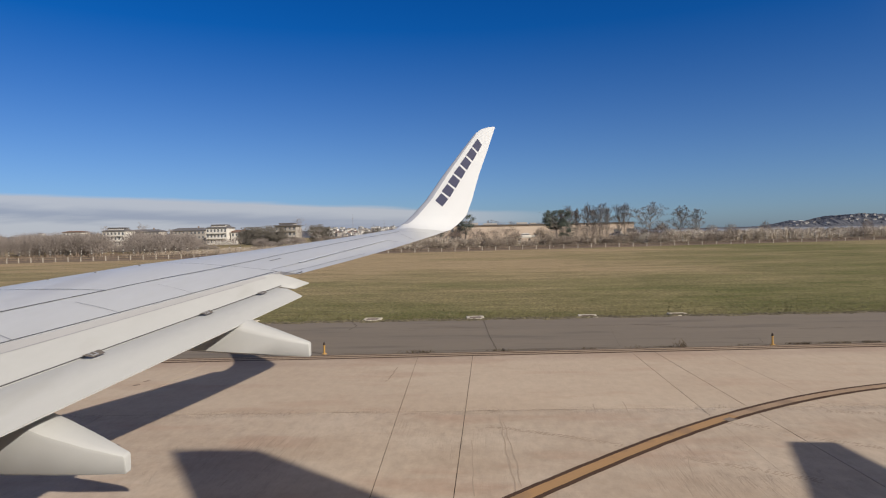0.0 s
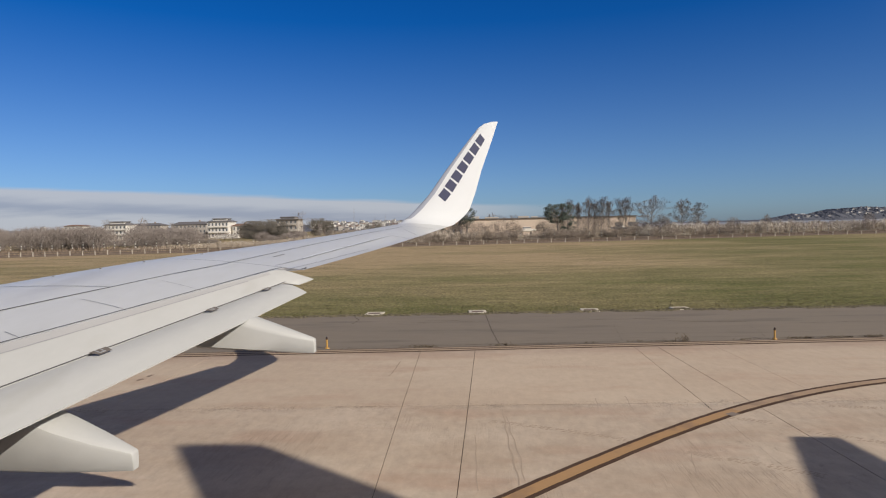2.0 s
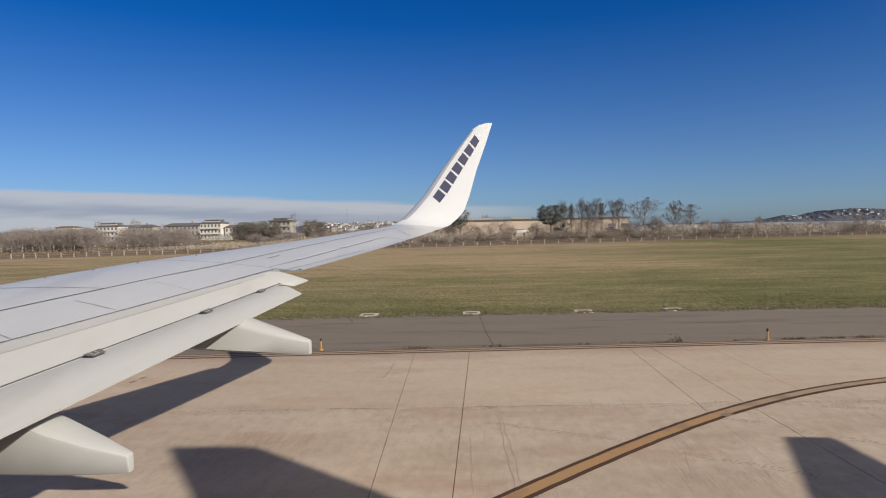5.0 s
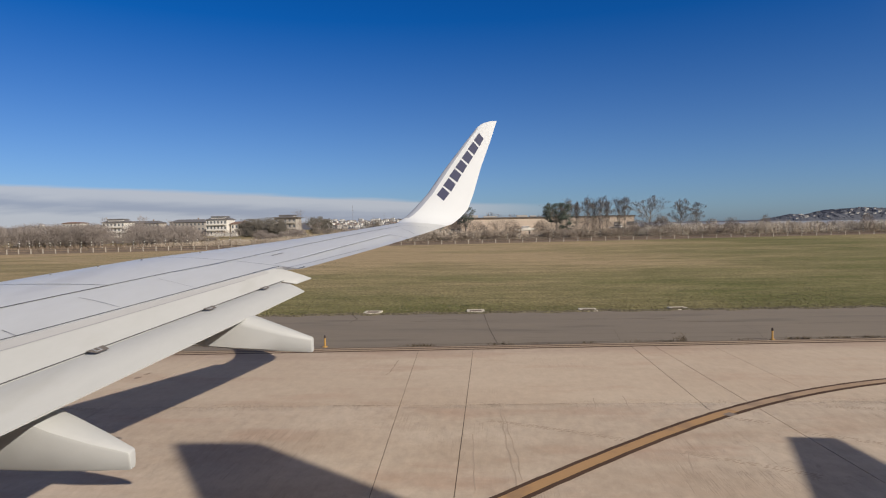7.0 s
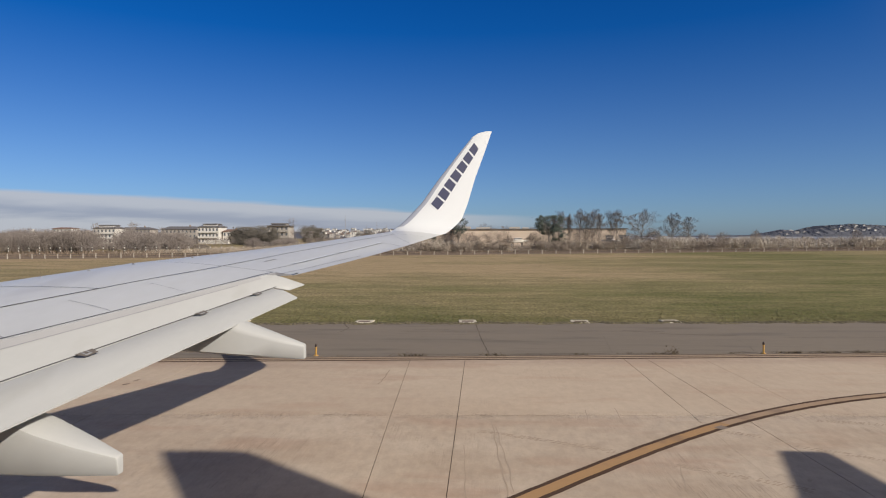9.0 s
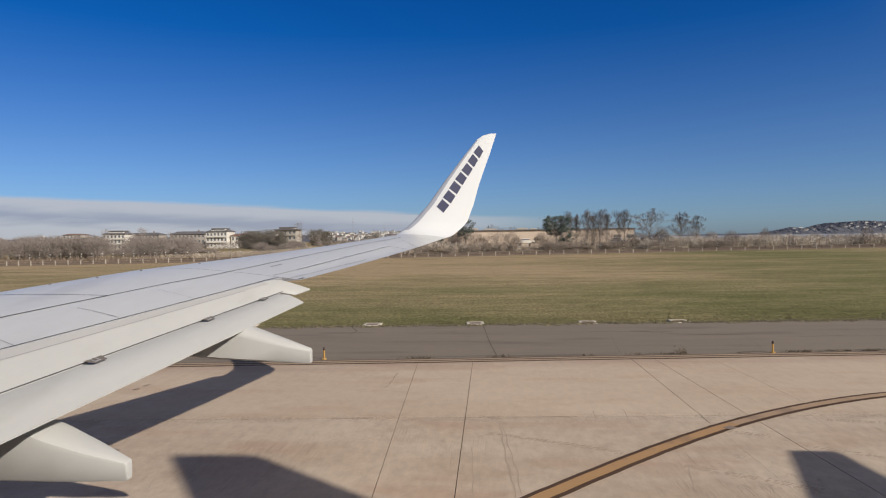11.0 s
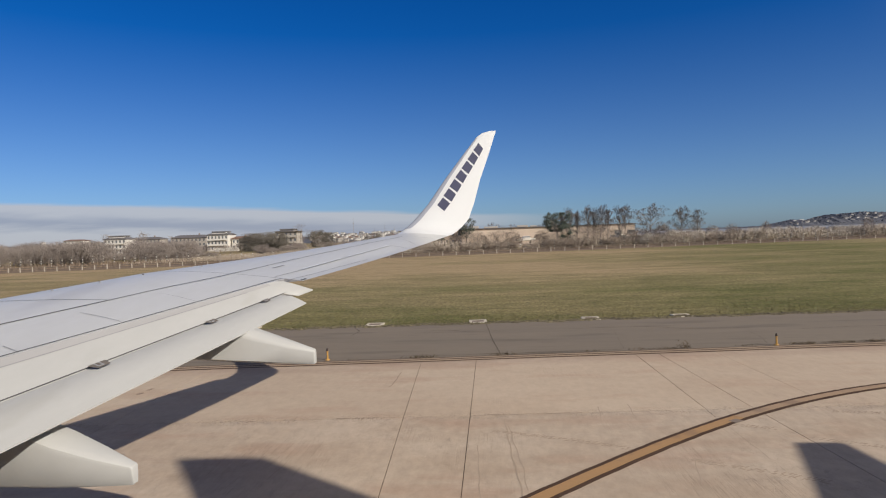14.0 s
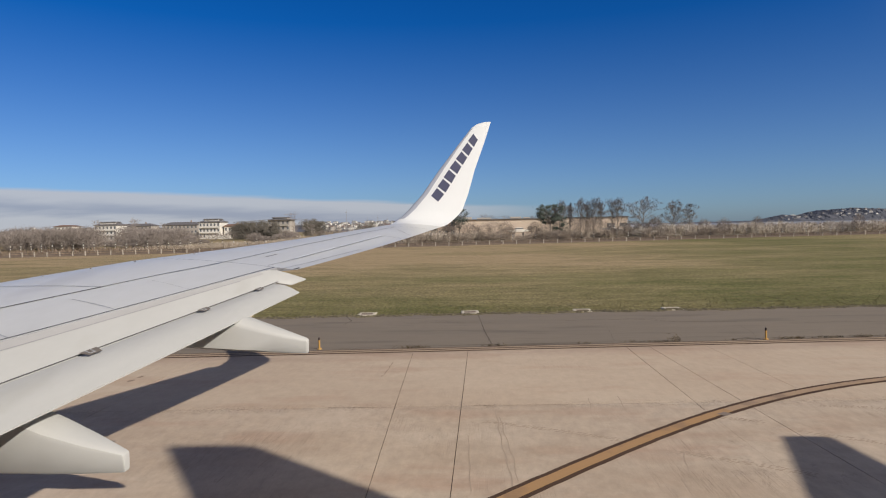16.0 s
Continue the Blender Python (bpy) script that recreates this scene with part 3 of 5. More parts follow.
# flaps
def slab_between(rows_top, depth, hump=0.004, fold=0.4):
    """A tapering plate: rows of (front point, rear point)."""
    bm = bmesh.new()
    rings = []
    for front, rear in rows_top:
        front, rear = Vector(front), Vector(rear)
        mid = front.lerp(rear, fold) + Vector((0, 0, hump))
        rings.append([rear, front.lerp(rear, 0.5 + fold / 2) + Vector((0, 0, hump * 0.6)), mid, front.lerp(rear, fold * 0.45) + Vector((0, 0, hump * 0.6)), front, front - Vector((0, 0, depth * 0.6)), front.lerp(rear, 0.35) - Vector((0, 0, depth)), rear - Vector((0, 0, 0.012))])
    loft(bm, rings)
    return bm


def cove(y):
    return tuple(upper(y, cove_f(y)) + Vector((0.002, 0, -0.003)))


def main_rear(y):
    return (-2.545 - 0.25 * (8.0 - y), y, 3.018 - 0.115 * (8.0 - y))


def aft_rear(y):
    return (-2.265 - 0.22 * (7.8 - y), y, 2.888 - 0.13 * (7.8 - y))


rows = [(cove(y), main_rear(y)) for y in (0.2, 1.6, 3.0, 4.5, 6.0, 7.3, 7.9)]
rows += [(tuple(Vector(cove(8.0)).lerp(Vector((-2.42, 8.0, 2.97)), 0.03)), (-2.42, 8.0, 2.97)), (tuple(Vector(cove(8.1)).lerp(Vector((-2.25, 8.07, 3.03)), 0.15)), (-2.25, 8.07, 3.03))]
part("flap", slab_between(rows, 0.12), M_FLAP, plane, "cream main flap segment, lowered", smooth=True)
rows = [(tuple(Vector(main_rear(y)) + Vector((-0.04, 0, -0.006))), aft_rear(y)) for y in (0.2, 1.6, 3.0, 4.5, 6.0, 7.0, 7.8)]
part("flap", slab_between(rows, 0.09, 0.042, 0.5), M_FLAP, plane, "cream aft flap segment, lowered", smooth=True)
bm = bmesh.new()
strip = []
for y in (1.6, 3, 4.5, 6, 7.3, 7.95):
    p = Vector(main_rear(y))
    strip.append([bm.verts.new(p + Vector((0.0, 0, 0.006))), bm.verts.new(p + Vector((0.007, 0, -0.001)))])
for a, b in zip(strip, strip[1:]):
    bm.faces.new((a[0], b[0], b[1], a[1]))
part("flap_slot", bm, M_GAP, plane, "dark slot between flap segments")


# leading edge slats, run out forward and down
for y0, y1 in ((4.2, 7.0), (7.05, 9.6), (9.65, 12.1), (12.15, 14.4)):
    bm = bmesh.new()
    rings = []
    for k in range(7):
        y = y0 + (y1 - y0) * k / 6
        chord = trail_x(y) - lead_x(y)
        reach = 0.10 * chord + 0.10
        rear, front = upper(y, 0.10) - Vector((0, 0, 0.03)), upper(y, 0.0) + Vector((-reach, 0, -0.02 - 0.015 * chord))
        mid = rear.lerp(front, 0.55) + Vector((0, 0, 0.025))
        rings.append([rear, mid, front + Vector((0.02, 0, 0.03)), front, front + Vector((0.03, 0, -0.03)), rear.lerp(front, 0.5) - Vector((0, 0, 0.03)), rear - Vector((0, 0, 0.012))])
    loft(bm, rings)
    part("slat", bm, M_METAL, plane, "bare metal leading edge slat, run out", smooth=True)


def fairing(y, x_tip, z_tip, x_front, z_front, width, x_fore, tail, belly=1.0, keel=0.07, crown=0.062):
    """A flap track fairing: a canoe with a flat sloping back that ends in a blunt tail."""
    bm = bmesh.new()
    rings = []
    slope = (z_front - z_tip - tail) / (x_tip - x_front)
    for x, half, round_off in ((x_fore, 0.8, 0.0), (x_front - 0.3, 1.0, 0.0), (x_front, 0.96, 0.0), (x_front * 0.5 + x_tip * 0.5, 0.68, 0.0), (x_tip - 0.014, 0.27, 0.0), (x_tip - 0.004, 0.26, 0.006), (x_tip, 0.235, 0.014)):
        w = width * half / 2
        t, b = z_tip + tail + slope * (x_tip - max(x, x_front - 0.3)) - round_off, z_tip + keel * (x_tip - x) + round_off * 0.5
        d = crown * half
        rings.append([(x, y - w * 0.1, t - d * 0.12), (x, y + w * 0.55, t), (x, y + w, t - d * 0.5), (x, y + w, b + 0.03), (x, y + w * 0.8, b), (x, y - w * 0.8 * belly, b), (x, y - w * belly, b + 0.02), (x, y - w * 0.985, t - d - 0.05 * half), (x, y - w * 0.93, t - d - 0.012 * half), (x, y - w * 0.74, t - d * 0.80), (x, y - w * 0.45, t - d * 0.42)])
    loft(bm, rings)
    body = part("flap_fairing", bm, M_FAIR, plane, "cream canoe-shaped flap track fairing", smooth=True)
    body.data.set_sharp_from_angle(angle=radians(38))
    return body


fairing(6.64, -1.85, 2.355, -2.52, 2.745, 0.30, -3.9, 0.152)
fairing(4.40, -2.57, 1.953, -3.10, 2.31, 0.32, -4.3, 0.137, 0.68, 0.015, 0.036)

# fuselage, with a row of window openings on the starboard side
NOSE, TAIL = -24.0, 15.5


def hull_at(x):
    """Radius and centre height of the hull at x."""
    if x < NOSE + 6:
        u = max((x - NOSE) / 6, 0.001)
        return HULL * math.sqrt(1 - (1 - u) ** 2), CENTRE_Z - 0.5 * (1 - u) ** 2
    if x > 3.5:
        u = (x - 3.5) / (TAIL - 3.5)
        return HULL * (1 - u ** 1.5 * 0.9), CENTRE_Z + 1.35 * u ** 1.4
    return HULL, CENTRE_Z


stations = sorted({NOSE, NOSE + 0.3, NOSE + 0.8, NOSE + 1.8, NOSE + 3, NOSE + 4.5, NOSE + 6, -12, -6, 4.0, 5.5, 7, 9, 11, 13, TAIL} | {round(-4.0 + 0.5 * k + s, 3) for k in range(16) for s in (-0.135, 0.135)})
ANGLES = sorted({radians(a) for a in range(0, 360, 12)} | {math.asin(v / HULL) for v in (0.16, 0.54)})
bm = bmesh.new()
rows = []
for x in stations:
    r, z = hull_at(x)
    rows.append([bm.verts.new((x, CENTRE_Y + r * math.cos(a), z + r * math.sin(a))) for a in ANGLES])
lo, hi = ANGLES.index(math.asin(0.16 / HULL)), ANGLES.index(math.asin(0.54 / HULL))
for a, b, x0, x1 in zip(rows, rows[1:], stations, stations[1:]):
    for k in range(len(ANGLES)):
        if lo <= k < hi and abs(x1 - x0 - 0.27) < 0.005 and -5 < x0 < 3.6:
            continue
        bm.faces.new((a[k], b[k], b[(k + 1) % len(ANGLES)], a[(k + 1) % len(ANGLES)]))
part("fuselage", bm, M_WHITE, plane, "white fuselage with a row of windows", smooth=True)

# fin and tailplane
bm = bmesh.new()


def leaf(bm, root, tip, t):
    """root and tip: lead point, trail point, and the thickness's way."""
    rings = []
    for a, b, n in (root, tip):
        a, b, n = Vector(a), Vector(b), Vector(n)
        c = (b - a).length
        rings.append([a.lerp(b, s) + n * thick(s, t) * c * side for s, side in [(s, 1) for s in reversed(STEPS)] + [(s, -1) for s in STEPS[1:]]])
    loft(bm, rings)


FIN_Y = CENTRE_Y
leaf(bm, ((6.5, FIN_Y, 4.9), (12.8, FIN_Y, 5.2), (0, 1, 0)), ((12.15, FIN_Y, 12.38), (13.8, FIN_Y, 12.5), (0, 1, 0)), 0.09)
part("fin", bm, M_WHITE, plane, "white tail fin", smooth=True)
for side in (1, -1):
    bm = bmesh.new()
    leaf(bm, ((9.0, CENTRE_Y + side * 0.5, 4.55), (12.9, CENTRE_Y + side * 0.5, 4.5), (0, 0, 1)), ((13.05, CENTRE_Y + side * 7.18, 5.66), (13.85, CENTRE_Y + side * 7.18, 5.66), (0, 0, 1)), 0.09)
    part("tailplane", bm, M_WHITE, plane, "grey horizontal tailplane", smooth=True)


def gear(x, y, top, radius, width):
    bm = bmesh.new()
    rod(bm, (x, y, radius), (x, y, top), 0.09, 0.12, 10)
    leg = part("landing_gear", bm, M_METAL, plane, "metal landing gear leg", smooth=True)
    for side in (-1, 1):
        bm = bmesh.new()
        rod(bm, (x, y + side * 0.13, radius), (x, y + side * (0.13 + width), radius), radius, radius, 24)
        part("wheel", bm, M_TYRE, leg, "black rubber wheel")


gear(-4.2, CENTRE_Y + 2.86, 2.2, 0.56, 0.36)
gear(-4.2, CENTRE_Y - 2.86, 2.2, 0.56, 0.36)
gear(-20.0, CENTRE_Y, 1.9, 0.34, 0.2)

# wing seams: span and chord fraction
seam([(1.6, 0.555), (5.44, 0.559), (5.94, 0.564), (6.48, 0.573)], 0.022, M_GAP)
seam([(6.48, 0.573), (6.88, 0.577), (7.26, 0.584), (7.64, 0.600), (8.02, 0.611), (8.75, 0.581), (9.53, 0.538), (10.57, 0.49), (11.35, 0.461), (12.47, 0.424), (13.81, 0.432)], 0.015, M_GAP)
seam([(6.1, 0.08), (6.27, 0.218), (6.31, 0.316), (6.37, 0.403), (6.43, 0.496), (6.48, 0.573)], 0.010, M_GAP)
seam([(5.96, 0.635), (5.91, 0.708), (5.86, 0.774), (5.81, 0.832)], 0.007, M_SEAL)
seam([(6.92, 0.639), (6.83, 0.75), (6.73, 0.852)], 0.005, M_SEAL)
seam([(4.91, 0.757), (4.83, 0.826)], 0.008, M_SEAL)
seam([(8.26, 0.833), (9.06, 0.823), (9.6, 0.806), (10.2, 0.785), (11.3, 0.756), (12.07, 0.738), (12.29, 0.743)], 0.014, M_SEAL)
seam([(8.99, 0.815), (9.66, 0.792), (10.3, 0.772)], 0.035, M_WHITE, "hinge_strip", 0.012)
seam([(10.5, 0.765), (11.3, 0.745), (12.24, 0.712)], 0.035, M_WHITE, "hinge_strip", 0.012)
seam([(8.22, 0.985), (8.28, 0.99), (8.36, 0.985)], 0.03, M_GAP, "trailing_notch", 0.006)
seam([(12.29, 0.743), (12.24, 0.86), (12.19, 0.965)], 0.016, M_SEAL)
seam([(8.12, 0.935), (8.83, 0.943), (9.53, 0.938), (10.47, 0.948)], 0.012, M_SEAL)
seam([(13.36, 0.603), (13.05, 0.78), (12.75, 0.94)], 0.010, M_SEAL)
seam([(8.87, 0.655), (9.19, 0.637)], 0.03, M_SEAL, "access_panel")
seam([(13.9, 0.20), (13.9, 0.93)], 0.010, M_SEAL)
for y, f in ((6.93, 0.15), (7.42, 0.174), (7.93, 0.202), (8.8, 0.22)):
    bm = bmesh.new()
    p = upper(y, f)
    box(bm, (0.032, 0.014, 0.014), (p.x, p.y, p.z + 0.005), bevel=0.004)
    part("vortex_tab", bm, M_SEAL, wing, "small grey tab on the skin")


def flap_line(u0, width, mat, low, high, share=False):
    """A thin seam along the main flap at the share u0 of its chord."""
    bm = bmesh.new()
    rows = []
    for k in range(14):
        y = low + (high - low) * k / 13
        a, b = Vector(cove(y)), Vector(main_rear(y))
        m = a.lerp(b, 0.4) + Vector((0, 0, 0.004))
        p = a.lerp(m, u0 / 0.4) if u0 < 0.4 else m.lerp(b, (u0 - 0.4) / 0.6)
        way = (b - a).normalized() * ((b - a).length if share else 1.0)
        rows.append((bm.verts.new(p - way * width / 2 + Vector((0, 0, 0.004))), bm.verts.new(p + way * width / 2 + Vector((0, 0, 0.004)))))
    for a, b in zip(rows, rows[1:]):
        bm.faces.new((a[0], b[0], b[1], a[1]))
    part("flap_seam", bm, mat, plane, "thin seam along the flap")


flap_line(0.25, 0.008, M_SEAL, 1.6, 7.4)
flap_line(0.125, 0.23, M_BAND, 1.6, 7.85, True)
seam([(y, cove_f(y) - 0.010) for y in (1.6, 3.0, 4.65, 5.8, 7.0, 8.05, 8.19)], 0.014, M_GAP)


def recess(y, along, half):
    """A flat dark patch, painted as a hinge recess's shade at the rear of the main flap, with a pale bracket on it."""
    p = Vector(main_rear(y)) + Vector((0.022, 0, -0.006))
    a = Vector(main_rear(y + half)) - Vector(main_rear(y - half))
    q = (Vector(aft_rear(y)) - Vector(main_rear(y))).normalized()
    u = a.normalized()
    n = u.cross(q).normalized()
    n = n if n.z > 0 else -n
    bm = bmesh.new()
    bm.faces.new([bm.verts.new(p + u * s * half * k + q * d + n * 0.034) for s, k, d in ((-1, 1.15, 0.0), (1, 1.15, 0.0), (1, 0.95, along * 1.25), (-1, 0.75, along * 1.25))])
    hole = part("hinge_recess", bm, M_RECESS, plane, "flat dark patch painted as a shaded hinge recess")
    bm = bmesh.new()
    for size, at in (((half * 0.16, along * 0.8, 0.006), (-half * 0.3, 0, 0)), ((half * 0.16, along * 0.8, 0.006), (half * 0.34, 0, 0)), ((half * 0.8, along * 0.2, 0.006), (0.02 * half, along * 0.42, 0.001))):
        box(bm, size, at, bevel=0.002)
    frame_ = Matrix((u, q, n)).transposed()
    for v in bm.verts:
        v.co = frame_ @ v.co + p + q * along * 0.5 + n * 0.036 - u * half * 0.1
    part("bracket", bm, M_SEAL, hole, "pale hinge bracket")


recess(5.06, 0.058, 0.078)
recess(6.45, 0.049, 0.068)
recess(7.42, 0.045, 0.062)


# the wing carries a little less span towards the tip than its plan
ROOT = Vector((0, 0, 3.655))
for piece in plane.children_recursive:
    if piece.name.split(".")[0] in ("fuselage", "fin", "tailplane", "landing_gear", "wheel"):
        continue
    for v in piece.data.vertices:
        v.co = ROOT + (v.co - ROOT) * (1 - 0.06 * min(max((v.co.y - 2) / 12.5, 0.0), 1.05) - 0.025 * min(max((v.co.y - 9) / 5.5, 0.0), 1.0))


# ---- taxiway lights, pads, weeds ----
def edge_light():
    thing = empty("edge_light", (0, 0, 0), "yellow taxiway edge light post with a dark lens", "marker light", "taxiway edge lights")
    bm = bmesh.new()
    rod(bm, (0, 0, 0), (0, 0, 0.03), 0.11, 0.10, 14)
    part("base_plate", bm, M_POSTY, thing)
    bm = bmesh.new()
    rod(bm, (0, 0, 0.03), (0, 0, 0.28), 0.040, 0.034, 12)
    rod(bm, (0, 0, 0.26), (0, 0, 0.30), 0.046, 0.046, 12)
    part("stem", bm, M_POSTY, thing)
    bm = bmesh.new()
    rod(bm, (0, 0, 0.30), (0, 0, 0.37), 0.046, 0.042, 12)
    rod(bm, (0, 0, 0.37), (0, 0, 0.40), 0.042, 0.02, 12)
    part("lens", bm, M_LENS, thing, "dark lamp lens")
    return thing


lamp = edge_light()
lamp.location = (8.72, 20.2, 0)
lamp.scale = (0.72, 0.72, 0.92)
copy_thing(lamp, pose(-5.0, 19.3, 0))


def light_pad():
    thing = empty("light_pad", (0, 0, 0), "pale concrete pad with a sunken rusty lid at the grass edge", "concrete pad", "pads along the grass edge")
    bm = bmesh.new()
    w, d, iw, idp = 0.37, 0.46, 0.25, 0.24
    outer = [(-w, -d), (w, -d), (w, d), (-w, d)]
    inner = [(-iw, -idp), (iw, -idp), (iw, idp), (-iw, idp)]
    rings = [[(x, y, -0.1) for x, y in outer], [(x, y, 0.012) for x, y in outer], [(x * 0.96, y * 0.96, 0.02) for x, y in outer], [(x, y, 0.02) for x, y in inner], [(x, y, -0.012) for x, y in inner]]
    loft(bm, rings, caps=False)
    part("collar", bm, M_PAD, thing)
    bm = bmesh.new()
    box(bm, (2 * iw, 2 * idp, 0.02), (0, 0, 0.006), bevel=0.004)
    part("lid", bm, M_LID, thing, "rusty brown lid")
    return thing


pad = light_pad()
pad.location = (-4.92, 27.15, 0)
for x, y, r in ((-0.5, 27.35, 4), (4.26, 27.45, -3), (8.11, 27.65, 5), (-10.3, 26.9, 2), (20.3, 28.15, 3), (21.8, 28.2, -2)):
    copy_thing(pad, pose(x, y, 0, 0, 0, r))

rng = np.random.default_rng(7)


def blades(name, mat, places, height, width, lean=0.25, label="", category="", flare=0.15):
    """One mesh of many thin upright blades; places: x, y, z and a factor of size."""
    verts, faces = [], []
    for x, y, z, k in places:
        a = rng.uniform(0, math.pi)
        h = rng.uniform(*height) * k
        w = rng.uniform(*width) * k / 2
        dx, dy = rng.normal(0, lean, 2) * h
        c, s = math.cos(a) * w, math.sin(a) * w
        n = len(verts)
        verts += [(x - c, y - s, z), (x + c, y + s, z), (x + dx + c * flare, y + dy + s * flare, z + h), (x + dx - c * flare, y + dy - s * flare, z + h)]
        faces.append((n, n + 1, n + 2, n + 3))
    ob = raw(name, verts, faces, mat)
    return tagged(ob, label, category, kind="stuff")


spots = []
for _ in range(20000):
    x = rng.uniform(-14, 26)
    y = grass_y(x) + rng.exponential(3.2) - 0.02
    spots.append((x, y, -0.03, 1.0))
blades("grass_tufts", M_BLADE, spots, (0.015, 0.05), (0.02, 0.05), 1.3, "short tufts of green and straw grass beside the asphalt", "grass")

M_CLOD = leafy("dry_sod", (0.055, 0.045, 0.028), (0.15, 0.125, 0.075), 0.95)
verts, faces = [], []
for _ in range(4200):
    x = rng.uniform(-16, 26)
    y = grass_y(x) + 0.12 * math.sin(x * 1.7) + 0.1 * math.sin(x * 4.1) + rng.normal(0.03, 0.10)
    r, h = rng.uniform(0.04, 0.13), rng.uniform(0.02, 0.07)
    n = len(verts)
    m = 6
    verts += [(x + r * rng.uniform(0.7, 1.5) * math.cos(k * math.tau / m), y + r * rng.uniform(0.6, 1) * math.sin(k * math.tau / m), -0.01) for k in range(m)] + [(x, y, h)]
    faces += [(n + k, n + (k + 1) % m, n + m) for k in range(m)]
tagged(raw("sod_edge", verts, faces, M_CLOD), "ragged dry sod and soil along the asphalt edge", "soil", kind="stuff")

spots = []
for x, k, count in ((-2.2, 0.7, 50), (-1.9, 0.5, 30), (0.3, 0.6, 50), (0.5, 0.5, 20), (1.5, 0.4, 25), (3.06, 0.45, 35), (4.7, 0.5, 35), (5.4, 0.5, 60), (5.7, 0.45, 40), (5.95, 0.5, 90), (9.5, 0.6, 60), (9.8, 0.5, 40), (10.8, 0.6, 60), (11.8, 0.6, 60), (12.6, 0.5, 50), (7.8, 0.4, 25), (-4.2, 0.4, 20), (-6.5, 0.5, 30)):
    for _ in range(count):
        spots.append((x + rng.normal(0, 0.10 if x == 5.95 else 0.22), edge_y(x) + 0.62 + rng.normal(0, 0.05), abs(rng.normal(0, 0.08)) if x == 5.95 else 0.0, k))
for x in np.arange(-14, 24, 0.12):
    if rng.random() < 0.55:
        spots.append((x + rng.normal(0, 0.1), edge_y(x) + 0.6 + rng.normal(0, 0.03), 0.0, 0.22))
for y in np.arange(7.0, 20.4, 0.07):
    if rng.random() < 0.7:
        spots.append((16.75 + 0.27 * (y - 14) + rng.normal(0, 0.02), y, 0.0, 0.35))
M_WEED = leafy("dry_weed", (0.085, 0.062, 0.035), (0.14, 0.10, 0.06), 0.95)
blades("weeds", M_WEED, spots, (0.04, 0.16), (0.02, 0.06), 0.9, "small dry weeds growing in the pavement joint", "weeds")


def crack(points, width, mat, seed, z=0.004):
    r = random.Random(seed)
    line = []
    for (x0, y0), (x1, y1) in zip(points, points[1:]):
        for s in range(10):
            u = s / 10
            line.append(Vector((x0 + (x1 - x0) * u + r.gauss(0, 0.012), y0 + (y1 - y0) * u + r.gauss(0, 0.02))))
    line.append(Vector(points[-1]))
    bm = bmesh.new()
    rows = []
    for k, p in enumerate(line):
        q = line[min(k + 1, len(line) - 1)] - line[max(k - 1, 0)]
        n = Vector((-q.y, q.x)).normalized() * width * r.uniform(0.25, 1.0) / 2
        rows.append((bm.verts.new((*(p + n), z)), bm.verts.new((*(p - n), z))))
    for a, b in zip(rows, rows[1:]):
        bm.faces.new((a[0], b[0], b[1], a[1]))
    return bm


for k, (pts, w) in enumerate([([(-0.15, 26.5), (-0.02, 24.0), (0.1, 22.0), (0.28, 19.9)], 0.045), ([(-5.6, 26.3), (-5.2, 25.2), (-5.3, 24.2)], 0.06), ([(-1.8, 19.6), (-0.4, 19.75), (1.2, 19.85), (4.0, 20.05)], 0.06),
                              ([(5.5, 24.9), (7.2, 24.0), (9.3, 23.8)], 0.05), ([(-3, 24.4), (-1, 24.5), (0.6, 24.45)], 0.05), ([(11, 23.4), (13.2, 23.6), (16, 23.5)], 0.07), ([(7.9, 20.4), (8.6, 20.35)], 0.08), ([(9.0, 20.5), (12, 20.7), (16, 21.0)], 0.06),
                              ([(4.1, 20.1), (4.3, 21.8), (4.5, 23.6)], 0.009), ([(8.6, 20.6), (8.9, 21.7), (9.0, 23.0)], 0.014), ([(3, 24.6), (5.5, 24.75), (7, 24.7)], 0.05), ([(-2.5, 24.9), (-1.2, 24.85)], 0.06),
                              ([(18.4, 20.9), (19.3, 23.6), (19.8, 25.6)], 0.07), ([(18.9, 25.4), (21.0, 25.1)], 0.09)]):
    part("crack", crack(pts, w, M_JOINT, k), M_JOINT, shoulder, "dark crack in the asphalt")
M_HAIR = material("hairline_crack", (0.22, 0.155, 0.11), (0.32, 0.235, 0.165), rough=0.9)
for k, (pts, w) in enumerate([([(-2.5, 15.6), (-2.45, 17.3)], 0.03), ([(-8.78, 15.25), (-8.72, 15.45)], 0.16), ([(-8.73, 15.68), (-8.70, 15.88)], 0.14)]):
    part("crack", crack(pts, w, M_HAIR, 40 + k), M_HAIR, apron, "hairline crack in the concrete")

for k, (pts, w) in enumerate([([(-3.2, 12.87), (-2.2, 12.91)], 0.03), ([(-0.4, 12.98), (1.0, 13.04), (1.8, 13.08)], 0.02)]):
    part("crack", crack(pts, w, M_HAIR, 60 + k), M_HAIR, apron, "hairline crack in the concrete")
part("crack", crack([(4.28, 13.2), (4.27, 12.62)], 0.018, M_JOINT, 70), M_JOINT, apron, "dark joint running out at the line")

